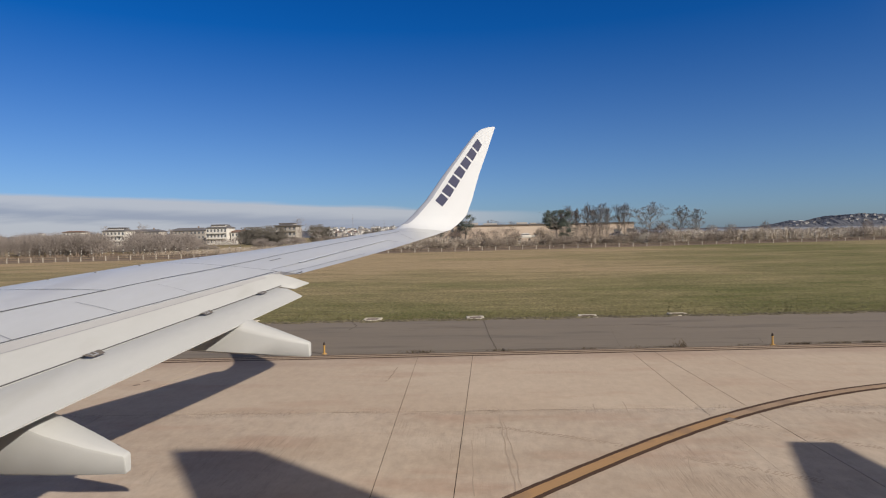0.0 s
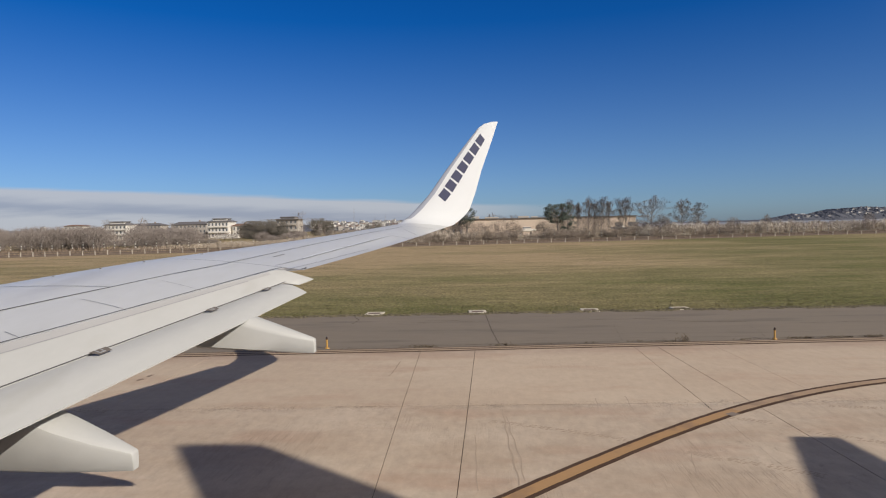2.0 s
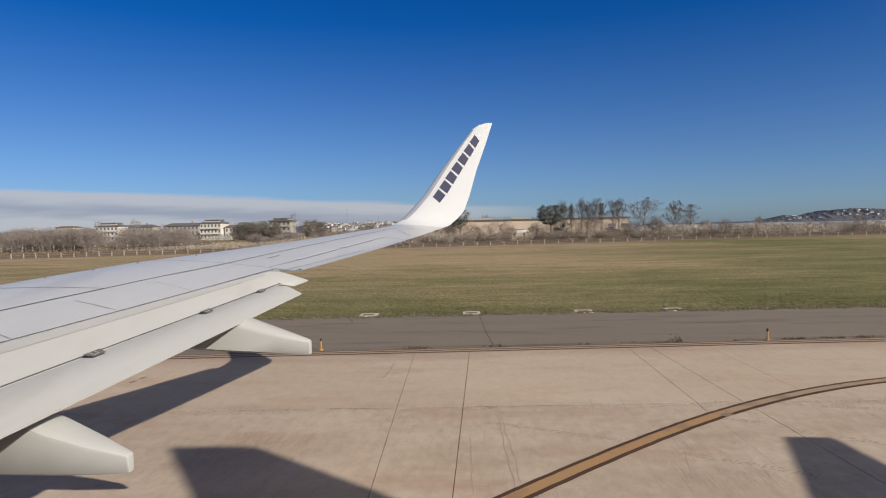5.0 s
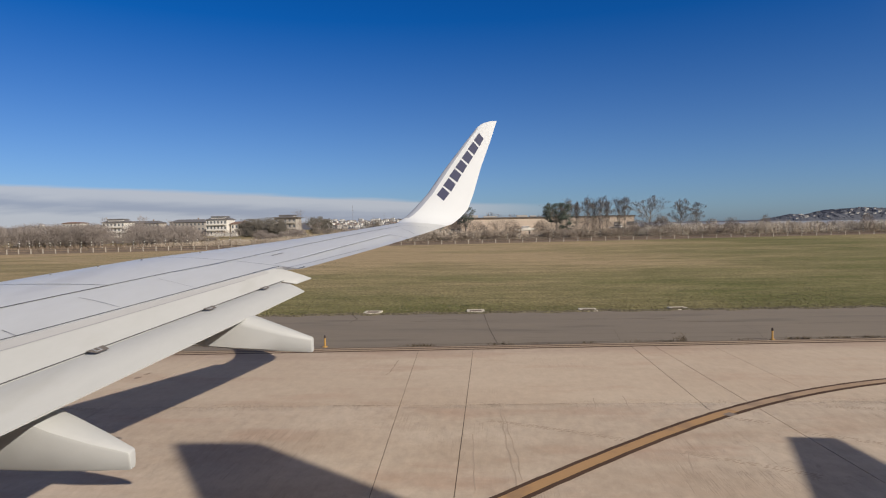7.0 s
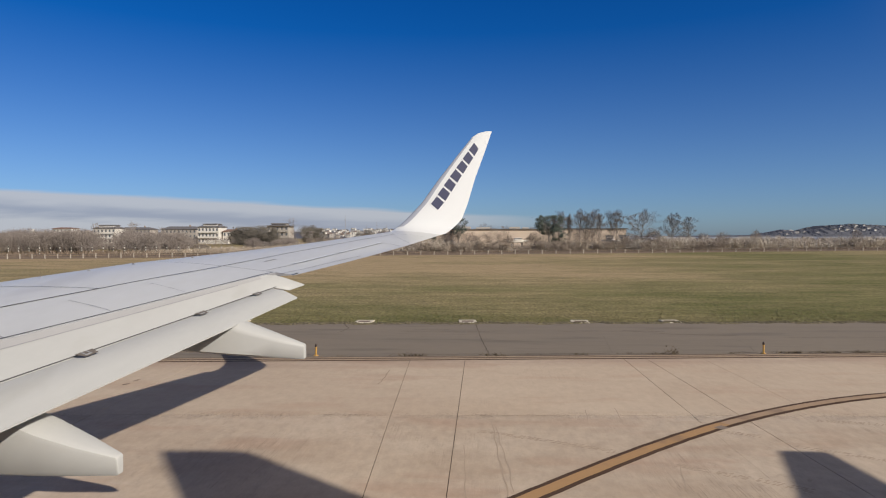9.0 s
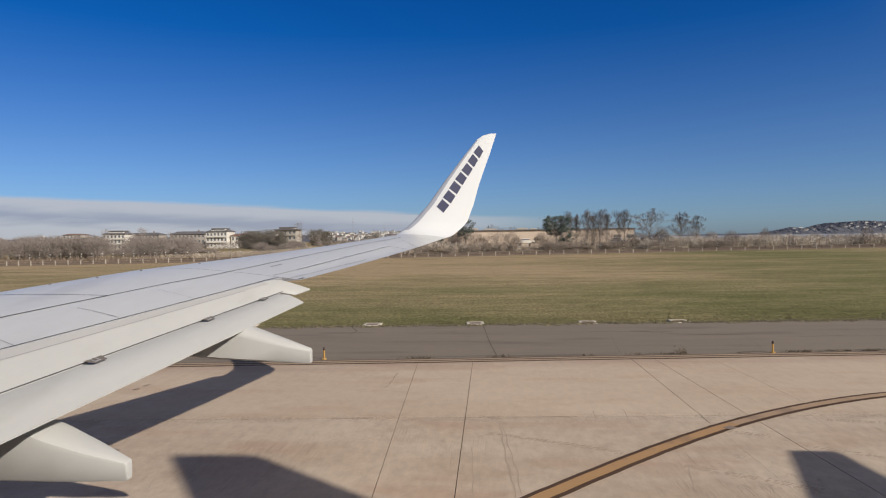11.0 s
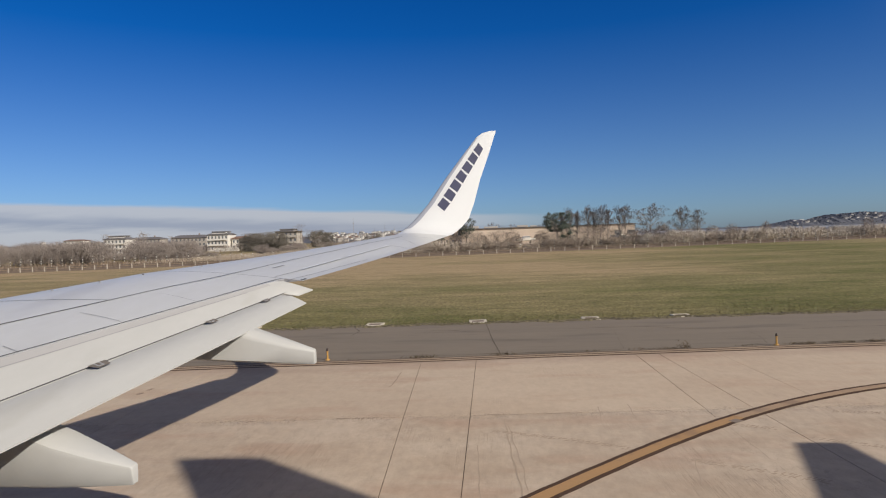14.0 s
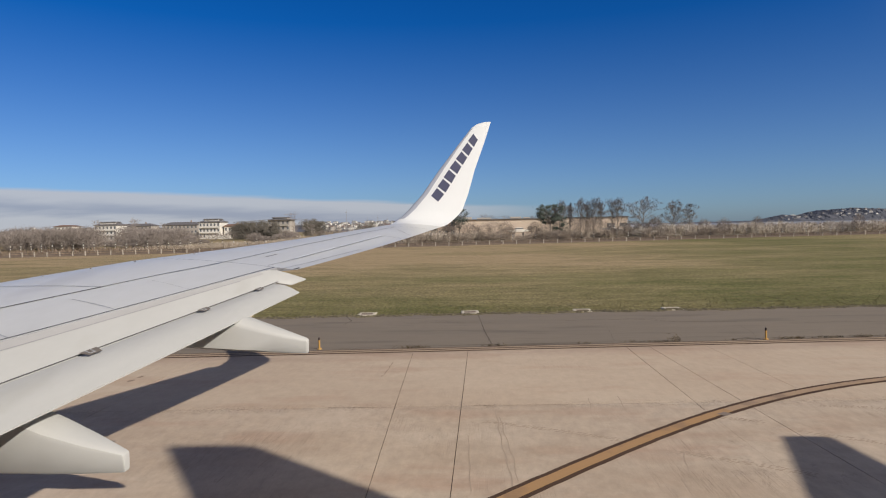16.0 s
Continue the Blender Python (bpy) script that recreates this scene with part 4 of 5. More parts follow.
M_TREAD = material("tyre_smudge", (0.335, 0.252, 0.183), (0.385, 0.295, 0.215), rough=0.9, scale=3, fine=20)
M_SCUFF = material("pale_scuff", (0.405, 0.31, 0.228), (0.36, 0.275, 0.20), rough=0.9, scale=4, fine=25)
for k, (pts, w) in enumerate([([(0.217, 12.71), (0.253, 11.80), (0.291, 10.58), (0.364, 9.37), (0.371, 8.4)], 0.020), ([(0.30, 12.2), (0.35, 11.2), (0.44, 10.0), (0.45, 9.1)], 0.016), ([(2.825, 13.66), (2.775, 12.63)], 0.02),
                              ([(-0.285, 11.13), (-0.212, 8.74)], 0.014), ([(3.156, 10.31), (2.921, 9.28)], 0.016), ([(2.2, 13.5), (2.1, 12.7)], 0.02), ([(-3.4, 11.0), (-3.5, 9.6)], 0.016)]):
    bm = bmesh.new()
    track = smooth_line(pts)
    stripe(bm, [Vector((p.x + 0.012 * math.sin(p.y * 7.0 + k), p.y)) for p in track], -w / 2, w / 2, 0.002, w * 0.2)
    part("scuff", bm, M_SCUFF, apron, "faint scuff across the concrete")
for k, (x0, y0, x1, y1) in enumerate(((0.0, 11.92, 2.35, 10.78), (3.1, 10.29, 4.75, 9.24), (4.25, 12.2, 5.2, 11.72), (5.45, 11.3, 6.7, 10.48), (6.6, 12.9, 8.8, 12.35))):
    verts, faces = [], []
    way = Vector((x1 - x0, y1 - y0)).normalized()
    side = Vector((-way.y, way.x))
    steps = int(math.hypot(x1 - x0, y1 - y0) / 0.06)
    for s in range(steps):
        for off, skew in ((0.045, 0.02), (-0.045, 0.02)):
            if rng.random() < 0.2:
                continue
            c = Vector((x0, y0)) + way * (s * 0.06 + rng.normal(0, 0.012)) + side * (off + 0.07 * math.sin(s * 0.06) + rng.normal(0, 0.012))
            n = len(verts)
            verts += [(*(c + way * (a * 0.014 + b * skew) + side * b * 0.04), 0.0025) for a, b in ((-1, -1), (1, -1), (1, 1), (-1, 1))]
            faces.append((n, n + 1, n + 2, n + 3))
    tagged(raw("tread_marks", verts, faces, M_TREAD, apron, "faint tyre tread marks on the concrete"), kind="stuff")


# ---- fences ----
def fence_y(x):
    return 130.5 + 0.30 * x


M_DIRT = material("bare_dirt", (0.235, 0.18, 0.14), (0.18, 0.135, 0.105), rough=0.95, scale=0.4, fine=5, stretch=(0.3, 1, 1))
M_DIRT.node_tree.nodes["Principled BSDF"].inputs["Specular IOR Level"].default_value = 0.0
bm = bmesh.new()
prism(bm, [(x, fence_y(x) - 1.5 + 0.5 * math.sin(x * 0.31)) for x in range(-130, 241, 5)] + [(x, fence_y(x) + 17) for x in (240, -130)], -0.2, -0.015)
tagged(part("dirt_track", bm, M_DIRT), "strip of bare brown dirt along the fence", "ground", kind="structure")


fence = empty("fence", (0, 130.5, 0), "low pale concrete post fence with two rails along the airfield", "fence")
bm = bmesh.new()
box(bm, (0.16, 0.16, 0.9), (0, 0, 0.35), bevel=0.02)
first = part("post", bm, M_FENCE, fence)
first.location = (-120, fence_y(-120) - 130.5, 0)
x = -120.0
while x < 190:
    x += 0.0212 * fence_y(x) ** 2 / 130.5 * rng.uniform(0.97, 1.03)
    ob = new("post", first.data)
    ob.parent = fence
    ob.location = (x, fence_y(x) - 130.5, rng.normal(0, 0.03))
    ob.rotation_euler = (rng.normal(0, 0.02), rng.normal(0, 0.02), 0.2)
for z in (0.32, 0.66):
    bm = bmesh.new()
    rod(bm, (-122, fence_y(-122) - 130.5, z), (190, fence_y(190) - 130.5, z), 0.065, 0.065, 6)
    part("rail", bm, M_RAIL, fence, "thin brown rail")

M_STRIPE = material("black_band", (0.035, 0.033, 0.03), (0.06, 0.055, 0.05), rough=0.8)
wire_fence = empty("boundary_fence", (0, 152, 0), "wire fence on black and white banded posts", "fence")
bm = bmesh.new()
rod(bm, (0, 0, 0), (0, 0, 1.9), 0.07, 0.07, 8)
pole = part("post", bm, M_WALLW, wire_fence, "black and white banded post")
pole.location = (-126, -25, 0)
bands = []
for z in (0.35, 0.95, 1.55):
    bm = bmesh.new()
    rod(bm, (0, 0, z), (0, 0, z + 0.3), 0.085, 0.085, 8)
    bands.append(part("band", bm, M_STRIPE, pole))
x = -126.0
while x < 96:
    x += 2.16 * ((152 + 0.2 * x) / 136) ** 2
    ob = new("post", pole.data)
    ob.parent = wire_fence
    ob.location = (x, 0.2 * x, rng.normal(0, 0.04))
    ob.rotation_euler = (rng.normal(0, 0.03), rng.normal(0, 0.03), 0)
    for b in bands:
        o = new("band", b.data)
        o.parent = ob
for z in (0.6, 1.2, 1.8):
    bm = bmesh.new()
    rod(bm, (-126, -25.2, z), (96, 19.2, z), 0.012, 0.012, 4)
    part("wire", bm, M_RAIL, wire_fence, "thin fence wire")

# ---- scrub, reeds and shrubs beyond the fence ----
spots = []
for _ in range(26000):
    x = rng.uniform(-110, 230)
    d = rng.uniform(5, 30 if x < -20 else 18)
    spots.append((x, fence_y(x) + d, -0.03, 0.18 + 0.04 * d))
M_SCRUB = leafy("dry_scrub", (0.215, 0.16, 0.12), (0.15, 0.112, 0.084), 0.95)
blades("dry_scrub", M_SCRUB, spots, (0.3, 0.9), (0.10, 0.30), 0.4, "low brown dry grass behind the fence", "dry grass")

stems, tops = [], []
for k in range(32000):
    x = rng.uniform(-75, 260) if k < 24000 else rng.uniform(-62, -8)
    if x < 0:
        y, h = fence_y(x) + rng.uniform(16, 38), rng.uniform(0.7, 1.0) * np.interp(x, [-75, -50, -35, -15], [1.2, 1.9, 3.1, 3.4])
    elif x < 39:
        y, h = fence_y(x) + rng.uniform(18, 32), rng.uniform(1.0, 2.5)
    else:
        y, h = fence_y(x) + rng.uniform(18, 36), rng.uniform(2.3, 3.8)
    h *= 0.84 + 0.26 * noise.noise((x * 0.13, y * 0.13, 0)) + 0.20 * noise.noise((x * 0.35, y * 0.35, 3))
    if x < -26 or rng.random() < (0.12 if x < 39 else 0.35):
        stems.append((x, y, -0.03, h))
    for _ in range(7 if x > 39 else 2):
        if rng.random() < 0.75:
            tops.append((x + rng.normal(0, 0.2), y + rng.normal(0, 0.2), h * rng.uniform(0.05, 0.86), h / 3 * rng.uniform(0.3, 0.8)))
blades("reeds", M_REED, stems, (0.80, 1.0), (0.035, 0.075), 0.14, "dense tall dry tan reeds", "reeds", flare=0.4)
blades("reed_plumes", M_PLUME, tops, (0.35, 0.9), (0.14, 0.34), 1.0, "pale feathery reed plumes", "reeds", flare=0.35)


def shrub_mass(name, places, mat, label, twigs=300, width=0.04):
    """Rounded masses of short twigs on a few stems."""
    verts, faces = [], []
    for x, y, h, r in places:
        for _ in range(9):
            a = rng.uniform(0, math.tau)
            tx, ty, tz = x + r * 0.6 * math.cos(a), y + r * 0.6 * math.sin(a), h * rng.uniform(0.5, 0.8)
            c, s = math.cos(a + 1.5) * width, math.sin(a + 1.5) * width
            n = len(verts)
            verts += [(x - c, y - s, -0.05), (x + c, y + s, -0.05), (tx + c * 0.5, ty + s * 0.5, tz), (tx - c * 0.5, ty - s * 0.5, tz)]
            faces.append((n, n + 1, n + 2, n + 3))
        d = rng.normal(0, 1, (twigs, 3))
        d /= np.linalg.norm(d, axis=1)[:, None]
        k = rng.uniform(0.25, 1.0, twigs) ** 0.5
        w = rng.normal(0, 0.55, (twigs, 3)) + d * 0.5 + (0, 0, 0.55)
        w /= np.linalg.norm(w, axis=1)[:, None]
        side = np.cross(w, rng.normal(0, 1, (twigs, 3)))
        side *= (width * rng.uniform(0.5, 1.2, twigs) / np.linalg.norm(side, axis=1))[:, None]
        at = np.array((x, y, h * 0.52)) + d * k[:, None] * (r, r, h * 0.46)
        tip = at + w * rng.uniform(0.4, 1.1, twigs)[:, None]
        for p, t, q in zip(at, tip, side):
            n = len(verts)
            verts += [tuple(p - q), tuple(p + q), tuple(t)]
            faces.append((n, n + 1, n + 2))
    return tagged(raw(name, verts, faces, mat), label, "shrubs", kind="stuff")


M_HAZEL = leafy("brown_grey_twig", (0.262, 0.222, 0.197), (0.188, 0.159, 0.14))
left = []
for _ in range(125):
    y = rng.uniform(143, 174)
    x = -y * (rng.uniform(0.475, 0.575) if rng.random() < 0.28 else rng.uniform(0.622, 0.88))
    left.append((x, y, rng.uniform(4.6, 6.2) * (0.84 if x > -88 else 1), rng.uniform(2.4, 3.8)))
left += [(rng.uniform(-64, -50), rng.uniform(165, 180), rng.uniform(2.0, 3.6), rng.uniform(1.5, 2.5)) for _ in range(8)]
left += [(-y * k, y, rng.uniform(1.4, 2.6), rng.uniform(2.0, 3.4)) for y, k in zip(rng.uniform(176, 205, 30), rng.uniform(0.44, 0.66, 30))]
shrub_mass("bare_shrubs", left, M_HAZEL, "dense bare brown winter shrubs behind the fence", 1500, 0.024)
right = [(x + rng.normal(0, 0.6), rng.uniform(164, 182), h * rng.uniform(1.0, 1.25), r) for x, h, r in ((-12, 4.4, 2.4), (-9, 4.2, 2.4), (-6, 4.6, 2.6), (-3, 4.4, 2.4), (-1, 3.4, 2.0), (1, 4.2, 2.4), (4.5, 5.0, 2.2), (6.2, 4.8, 2.2), (8, 3.4, 1.8), (14, 3.6, 2.0), (16, 4.0, 2.0), (18, 3.6, 2.2), (22, 4.2, 2.0), (24, 4.6, 2.0), (27, 4.8, 2.2), (29, 4.4, 2.0), (31, 4.6, 2.2), (33, 4.2, 2.0), (36, 3.8, 1.8), (39, 4.2, 2.0), (42, 4.2, 2.0), (44, 5.0, 2.0), (46, 4.8, 2.0), (57, 4.2, 1.8), (60, 4.4, 1.8), (62, 4.2, 1.8), (76, 4.2, 1.4), (101, 4.4, 1.6))]
tall = [(x, fence_y(x) + rng.uniform(19, 34), rng.uniform(2.0, 3.5), rng.uniform(1.2, 2.4)) for x in rng.uniform(39, 200, 205)]
shrub_mass("pale_reed_bed", tall, M_PLUME, "pale feathery clumps of dry reeds and grasses", 900, 0.022)
low = [(x, fence_y(x) + rng.uniform(14, 30), rng.uniform(1.0, 2.6), rng.uniform(1.0, 2.2)) for x in rng.uniform(-16, 60, 90)]
M_BRAMBLE = leafy("tangled_bramble", (0.30, 0.245, 0.195), (0.20, 0.16, 0.125))
low = [p for p in low if abs(p[0] - 9.6) > 3.4 or p[2] < 1.5]
shrub_mass("brambles", low, M_BRAMBLE, "tangled grey-brown brambles behind the fence", 800, 0.022)
hedge = []
for k in range(190):
    y = rng.uniform(250, 480)
    hedge.append((y * rng.uniform(-0.78, -0.09), y, rng.uniform(2.4, 3.9), rng.uniform(3.0, 5.0)))
shrub_mass("hedges", hedge, M_HAZEL, "low grey-brown bare hedges before the town", 320, 0.05)
M_THORN = leafy("dark_thorn_twig", (0.24, 0.19, 0.155), (0.155, 0.125, 0.10))
shrub_mass("bare_shrubs", right, M_THORN, "bare brown shrubs among the reeds", 1100, 0.022)


# ---- trees ----
def grown(bm, fine, height, width, base, radius, r, count):
    """A bare tree: a leader with rising limbs that fork again and again into fine twigs."""
    limbs = []

    def fork(p, way, length, thick_, depth):
        mid = p + way * length * 0.55
        end = mid + (way + Vector((r.gauss(0, 0.10), r.gauss(0, 0.10), 0.06))).normalized() * length * 0.45
        limbs.append((p, mid, thick_, thick_ * 0.85))
        limbs.append((mid, end, thick_ * 0.85, thick_ * 0.65))
        if depth == 0:
            return
        turn = r.uniform(0, math.tau)
        side = way.orthogonal().normalized()
        other = way.cross(side)
        kids = 2 if r.random() < 0.5 else 3
        for j in range(2):
            a = r.uniform(0, math.tau)
            shoot = (way + (side * math.cos(a) + other * math.sin(a)) * r.uniform(0.5, 0.9) + Vector((0, 0, 0.15))).normalized()
            fork(p.lerp(mid, r.uniform(0.35, 1.0)), shoot, length * r.uniform(0.4, 0.6), thick_ * 0.4, max(depth - 3, 0))
        for j in range(kids):
            a = turn + j * math.tau / kids + r.gauss(0, 0.35)
            spread = r.uniform(0.30, 0.62)
            new_way = (way + (side * math.cos(a) + other * math.sin(a)) * spread + Vector((0, 0, 0.12))).normalized()
            fork(end if j else mid.lerp(end, r.uniform(0.4, 1.0)), new_way, length * r.uniform(0.58, 0.80), thick_ * 0.58, depth - 1)

    slim = width / height
    axis = [Vector((0, 0, -0.1))]
    nodes = 6 if slim < 0.55 else 4
    for k in range(1, nodes + 1):
        u = k / nodes
        axis.append(Vector((r.gauss(0, 0.010) * height, r.gauss(0, 0.010) * height, height * (base + (0.40 if slim < 0.55 else 0.36) * (k - 1) / max(nodes - 1, 1)))))
    depth = 5 if count > 500 else 4 if count > 200 else 3
    turn = r.uniform(0, math.tau)
    for k in range(1, nodes + 1):
        for j in range(2 if k < nodes else 4):
            turn += 2.4
            lean = r.uniform(0.25, 0.5) if k == nodes else r.uniform(0.55, 1.05) * (1.35 - 0.6 * k / nodes)
            lean *= min(max(slim * 1.5, 0.4), 1.2)
            way = Vector((math.cos(turn) * lean, math.sin(turn) * lean, 1.0)).normalized()
            fork(axis[k], way, height * r.uniform(0.17, 0.24) * (1.0 if k > 1 else 0.8), radius * (0.62 - 0.05 * k), depth)
    ends = [q for _, q, _, _ in limbs]
    top = sorted(q.z for q in ends)[-3]
    reach = sorted(max(abs(q.x), abs(q.y)) for q in ends)[int(len(ends) * 0.97)]
    kz, kx = (height - axis[1].z) / (top - axis[1].z), width / 2 / reach

    def fitted(p):
        rel = min(max((p.z - axis[1].z) / (top - axis[1].z), 0.0), 1.0)
        oval = kx * (1.0 + 0.25 * rel - 0.42 * max(rel - 0.45, 0.0) ** 1.2 / 0.49)
        return Vector((p.x * oval, p.y * oval, p.z if p.z < axis[1].z else axis[1].z + (p.z - axis[1].z) * kz))

    loft(bm, [[fitted(p) + Vector((math.cos(t * math.tau / 7), math.sin(t * math.tau / 7), 0)) * radius * (1.0 - 0.6 * k / nodes) for t in range(7)] for k, p in enumerate(axis)])
    for p, q, ra, rb in limbs:
        rod(fine, fitted(p), fitted(q), max(ra * 0.95, 0.022), max(rb * 0.95, 0.013), 5 if ra > radius * 0.3 else 3)


def bare_tree(at, height, width, base, seed, radius, label, count=150):
    thing = empty("bare_tree", at, label, "tree", "bare trees beyond the fence")
    bm, fine = bmesh.new(), bmesh.new()
    grown(bm, fine, height, width, base, radius, random.Random(seed), count)
    part("trunk", bm, M_BARK, thing)
    tagged(part("crown", fine, M_TWIG, thing, "fine bare twigs"), kind="stuff")
    return thing


for k, (x, y, h, w, base, rad) in enumerate(((21.6, 186, 9.6, 3.0, 0.2, 0.09), (23.6, 185, 11.0, 4.2, 0.2, 0.12), (26.2, 188, 10.2, 2.6, 0.2, 0.09), (28.5, 184, 11.6, 3.8, 0.18, 0.12), (30.6, 186, 10.8, 3.4, 0.2, 0.10), (32.2, 185, 11.5, 4.6, 0.2, 0.12), (34.8, 188, 10.4, 3.6, 0.2, 0.10), (38.6, 190, 11.2, 4.4, 0.22, 0.12), (40.4, 191, 11.6, 4.4, 0.22, 0.12))):
    bare_tree((x, y, 0), h, w, base, 10 + k, rad, "slender upright bare winter tree among reeds", 300)
bare_tree((50.1, 200, 0), 12.0, 10.6, 0.22, 31, 0.19, "round spreading bare winter tree", 520)
bare_tree((60.6, 205, 0), 11.0, 8.0, 0.2, 32, 0.15, "spreading bare winter tree", 510)
bare_tree((65.6, 205, 0), 9.8, 4.6, 0.30, 33, 0.13, "thin leaning bare winter tree", 220)
for k, (x, y, h, w) in enumerate(((-6.0, 240, 8.8, 4.5), (1.5, 240, 8.6, 5.5), (4.4, 242, 8.0, 5), (10.0, 244, 7.8, 6), (20.0, 243, 7.4, 5), (-152, 300, 9.0, 6), (-183, 330, 12.6, 9), (-110, 372, 15.0, 10), (-203, 330, 11.5, 8), (-192, 345, 12.0, 7), (-96, 330, 7.5, 8), (-90, 340, 7.0, 8))):
    bare_tree((x, y, 0), h, w, 0.25, 50 + k, 0.12, "small sparse bare tree near buildings", 90)


def leaf_tree(name, at, height, width, base, mat, seed, label, clumps=26, leaves=150, tight=1.0):
    """A trunk with limbs and a crown of many small tufts in uneven clumps."""
    thing = empty(name, at, label, "tree", "evergreen trees")
    r = random.Random(seed)
    bm = bmesh.new()
    rod(bm, (0, 0, -0.1), (0.1, 0, height * 0.55), height * 0.028, height * 0.018, 8)
    verts, faces = [], []
    for _ in range(clumps):
        a, u = r.uniform(0, math.tau), math.sqrt(r.random())
        z = r.uniform(base, 1.0)
        shape = math.sin(math.pi * min(max((z - base) / (1.12 - base), 0.08), 1)) ** 0.6
        c = Vector((math.cos(a) * u * width / 2 * shape, math.sin(a) * u * width / 2 * shape, z * height - 0.35))
        rod(bm, (0.05, 0, max(height * base * 0.8, c.z - height * 0.25)), c, height * 0.008, height * 0.003, 4)
        size = width * r.uniform(0.10, 0.19) * tight
        for _ in range(leaves):
            d = Vector((r.gauss(0, 1), r.gauss(0, 1), r.gauss(0, 0.7)))
            p = c + d * size * 0.6
            p.z = min(p.z, height)
            q = Vector((r.gauss(0, 1), r.gauss(0, 1), r.gauss(0, 1))).normalized()
            s = q.orthogonal().normalized()
            k = r.uniform(0.05, 0.12) * min(width, 7) / 6
            n = len(verts)
            verts += [tuple(p - s * k), tuple(p + s * k), tuple(p + q * k * 2.4)]
            faces.append((n, n + 1, n + 2))
    part("trunk", bm, M_BARK, thing)
    tagged(raw("crown", verts, faces, mat, thing), kind="stuff")
    return thing


leaf_tree("pine_tree", (18.6, 172, 0), 9.2, 8.4, 0.52, M_PINE, 5, "dark green umbrella pine beside bare trees", 44, 120, 0.6)
leaf_tree("pine_tree", (21.6, 176, 0), 7.2, 5.0, 0.2, M_PINE, 6, "low dark green pine beside bare trees", 30, 120, 0.7)
leaf_tree("pine_tree", (-12.6, 172, 0), 8.2, 5.0, 0.42, M_PINE, 8, "dark green umbrella pine", 34)
leaf_tree("pine_tree", (-5.6, 174, 0), 9.0, 5.0, 0.42, M_PINE, 9, "dark green pine behind the reeds", 26)
for k, (x, y, h, w) in enumerate(((-112, 300, 8.4, 12), (-105, 302, 9.0, 12), (-99, 298, 8.0, 9), (-107, 396, 10.8, 11), (-101, 400, 9.4, 8), (-92, 520, 9.0, 16), (-120, 320, 7.0, 9), (-134, 345, 6.8, 7), (-62, 640, 12, 18), (-74, 620, 10, 14))):
    leaf_tree("evergreen_tree", (x, y, 0), h, w, 0.05, M_DARKLEAF, 70 + k, "dense dark evergreen tree near the town", 60, 220)


# ---- buildings ----
def window_part(bm_size, at, parent, mat=M_PANE, sills=True):
    bm = bmesh.new()
    w, h = bm_size
    box(bm, (w, 0.12, h), (0, 0, 0))
    ob = part("window", bm, mat, parent, "dark window pane")
    ob.location = at
    if not sills:
        return ob
    bm = bmesh.new()
    box(bm, (w + 0.3, 0.18, 0.12), (0, -0.06, -h / 2 - 0.06))
    sill = part("sill", bm, M_WALLW, ob)
    return ob


def building(name, at, width, depth, height, storeys, bays, wall_mat, roof_mat, roof, label, overhang=0.5, turn=0.0, balconies=False, sills=True, attic=False):
    thing = empty(name, at, label, "building", "buildings of the town")
    thing.rotation_euler = (0, 0, turn)
    bm = bmesh.new()
    box(bm, (width, depth, height + 0.3), (0, depth / 2, height / 2 - 0.15), bevel=0.05)
    walls = part("wall", bm, wall_mat, thing)
    bm = bmesh.new()
    w, d = width / 2 + overhang, depth / 2 + overhang
    base = [(-w, depth / 2 - d, height), (w, depth / 2 - d, height), (w, depth / 2 + d, height), (-w, depth / 2 + d, height)]
    lift = [(x, y, z + 0.25) for x, y, z in base]
    if roof > 0.4:
        k = 0.35 if roof > 1 else 0.7
        crest = [(x * (1 - k * 0.9), depth / 2 + (y - depth / 2) * (0.12 if roof > 1 else 0.6), height + roof) for x, y, z in base]
        loft(bm, [base, lift, crest])
    else:
        loft(bm, [base, lift])
    top = part("roof", bm, roof_mat, thing)
    if attic:
        bm = bmesh.new()
        box(bm, (width * 0.66, depth * 0.6, 1.3), (0, depth * 0.5, height + roof * 0.62 + 0.3))
        loft_room = part("attic_storey", bm, wall_mat, top)
        bm = bmesh.new()
        box(bm, (width * 0.74, depth * 0.7, 0.45), (0, depth * 0.5, height + roof * 0.62 + 1.1), taper=0.86)
        part("attic_roof", bm, roof_mat, top)
    elif roof > 1:
        bm = bmesh.new()
        box(bm, (0.7, 0.7, 1.6), (width * 0.22, depth * 0.5, height + roof + 0.1))
        part("chimney", bm, M_WALLB, top)
    step = height / storeys
    for s in range(storeys):
        for b in range(bays):
            x = (b + 0.5) / bays * width - width / 2
            window_part((width / bays * 0.42, step * 0.5), (x, -0.02, s * step + step * 0.55), thing, sills=sills)
        if balconies and s:
            bm = bmesh.new()
            box(bm, (width * 0.9, 1.1, 0.15), (0, -0.5, s * step + 0.05))
            slab = part("balcony", bm, M_WALLW, thing)
            bm = bmesh.new()
            box(bm, (width * 0.9, 0.06, 0.8), (0, -1.0, s * step + 0.5))
            part("parapet", bm, wall_mat, slab)
    return thing


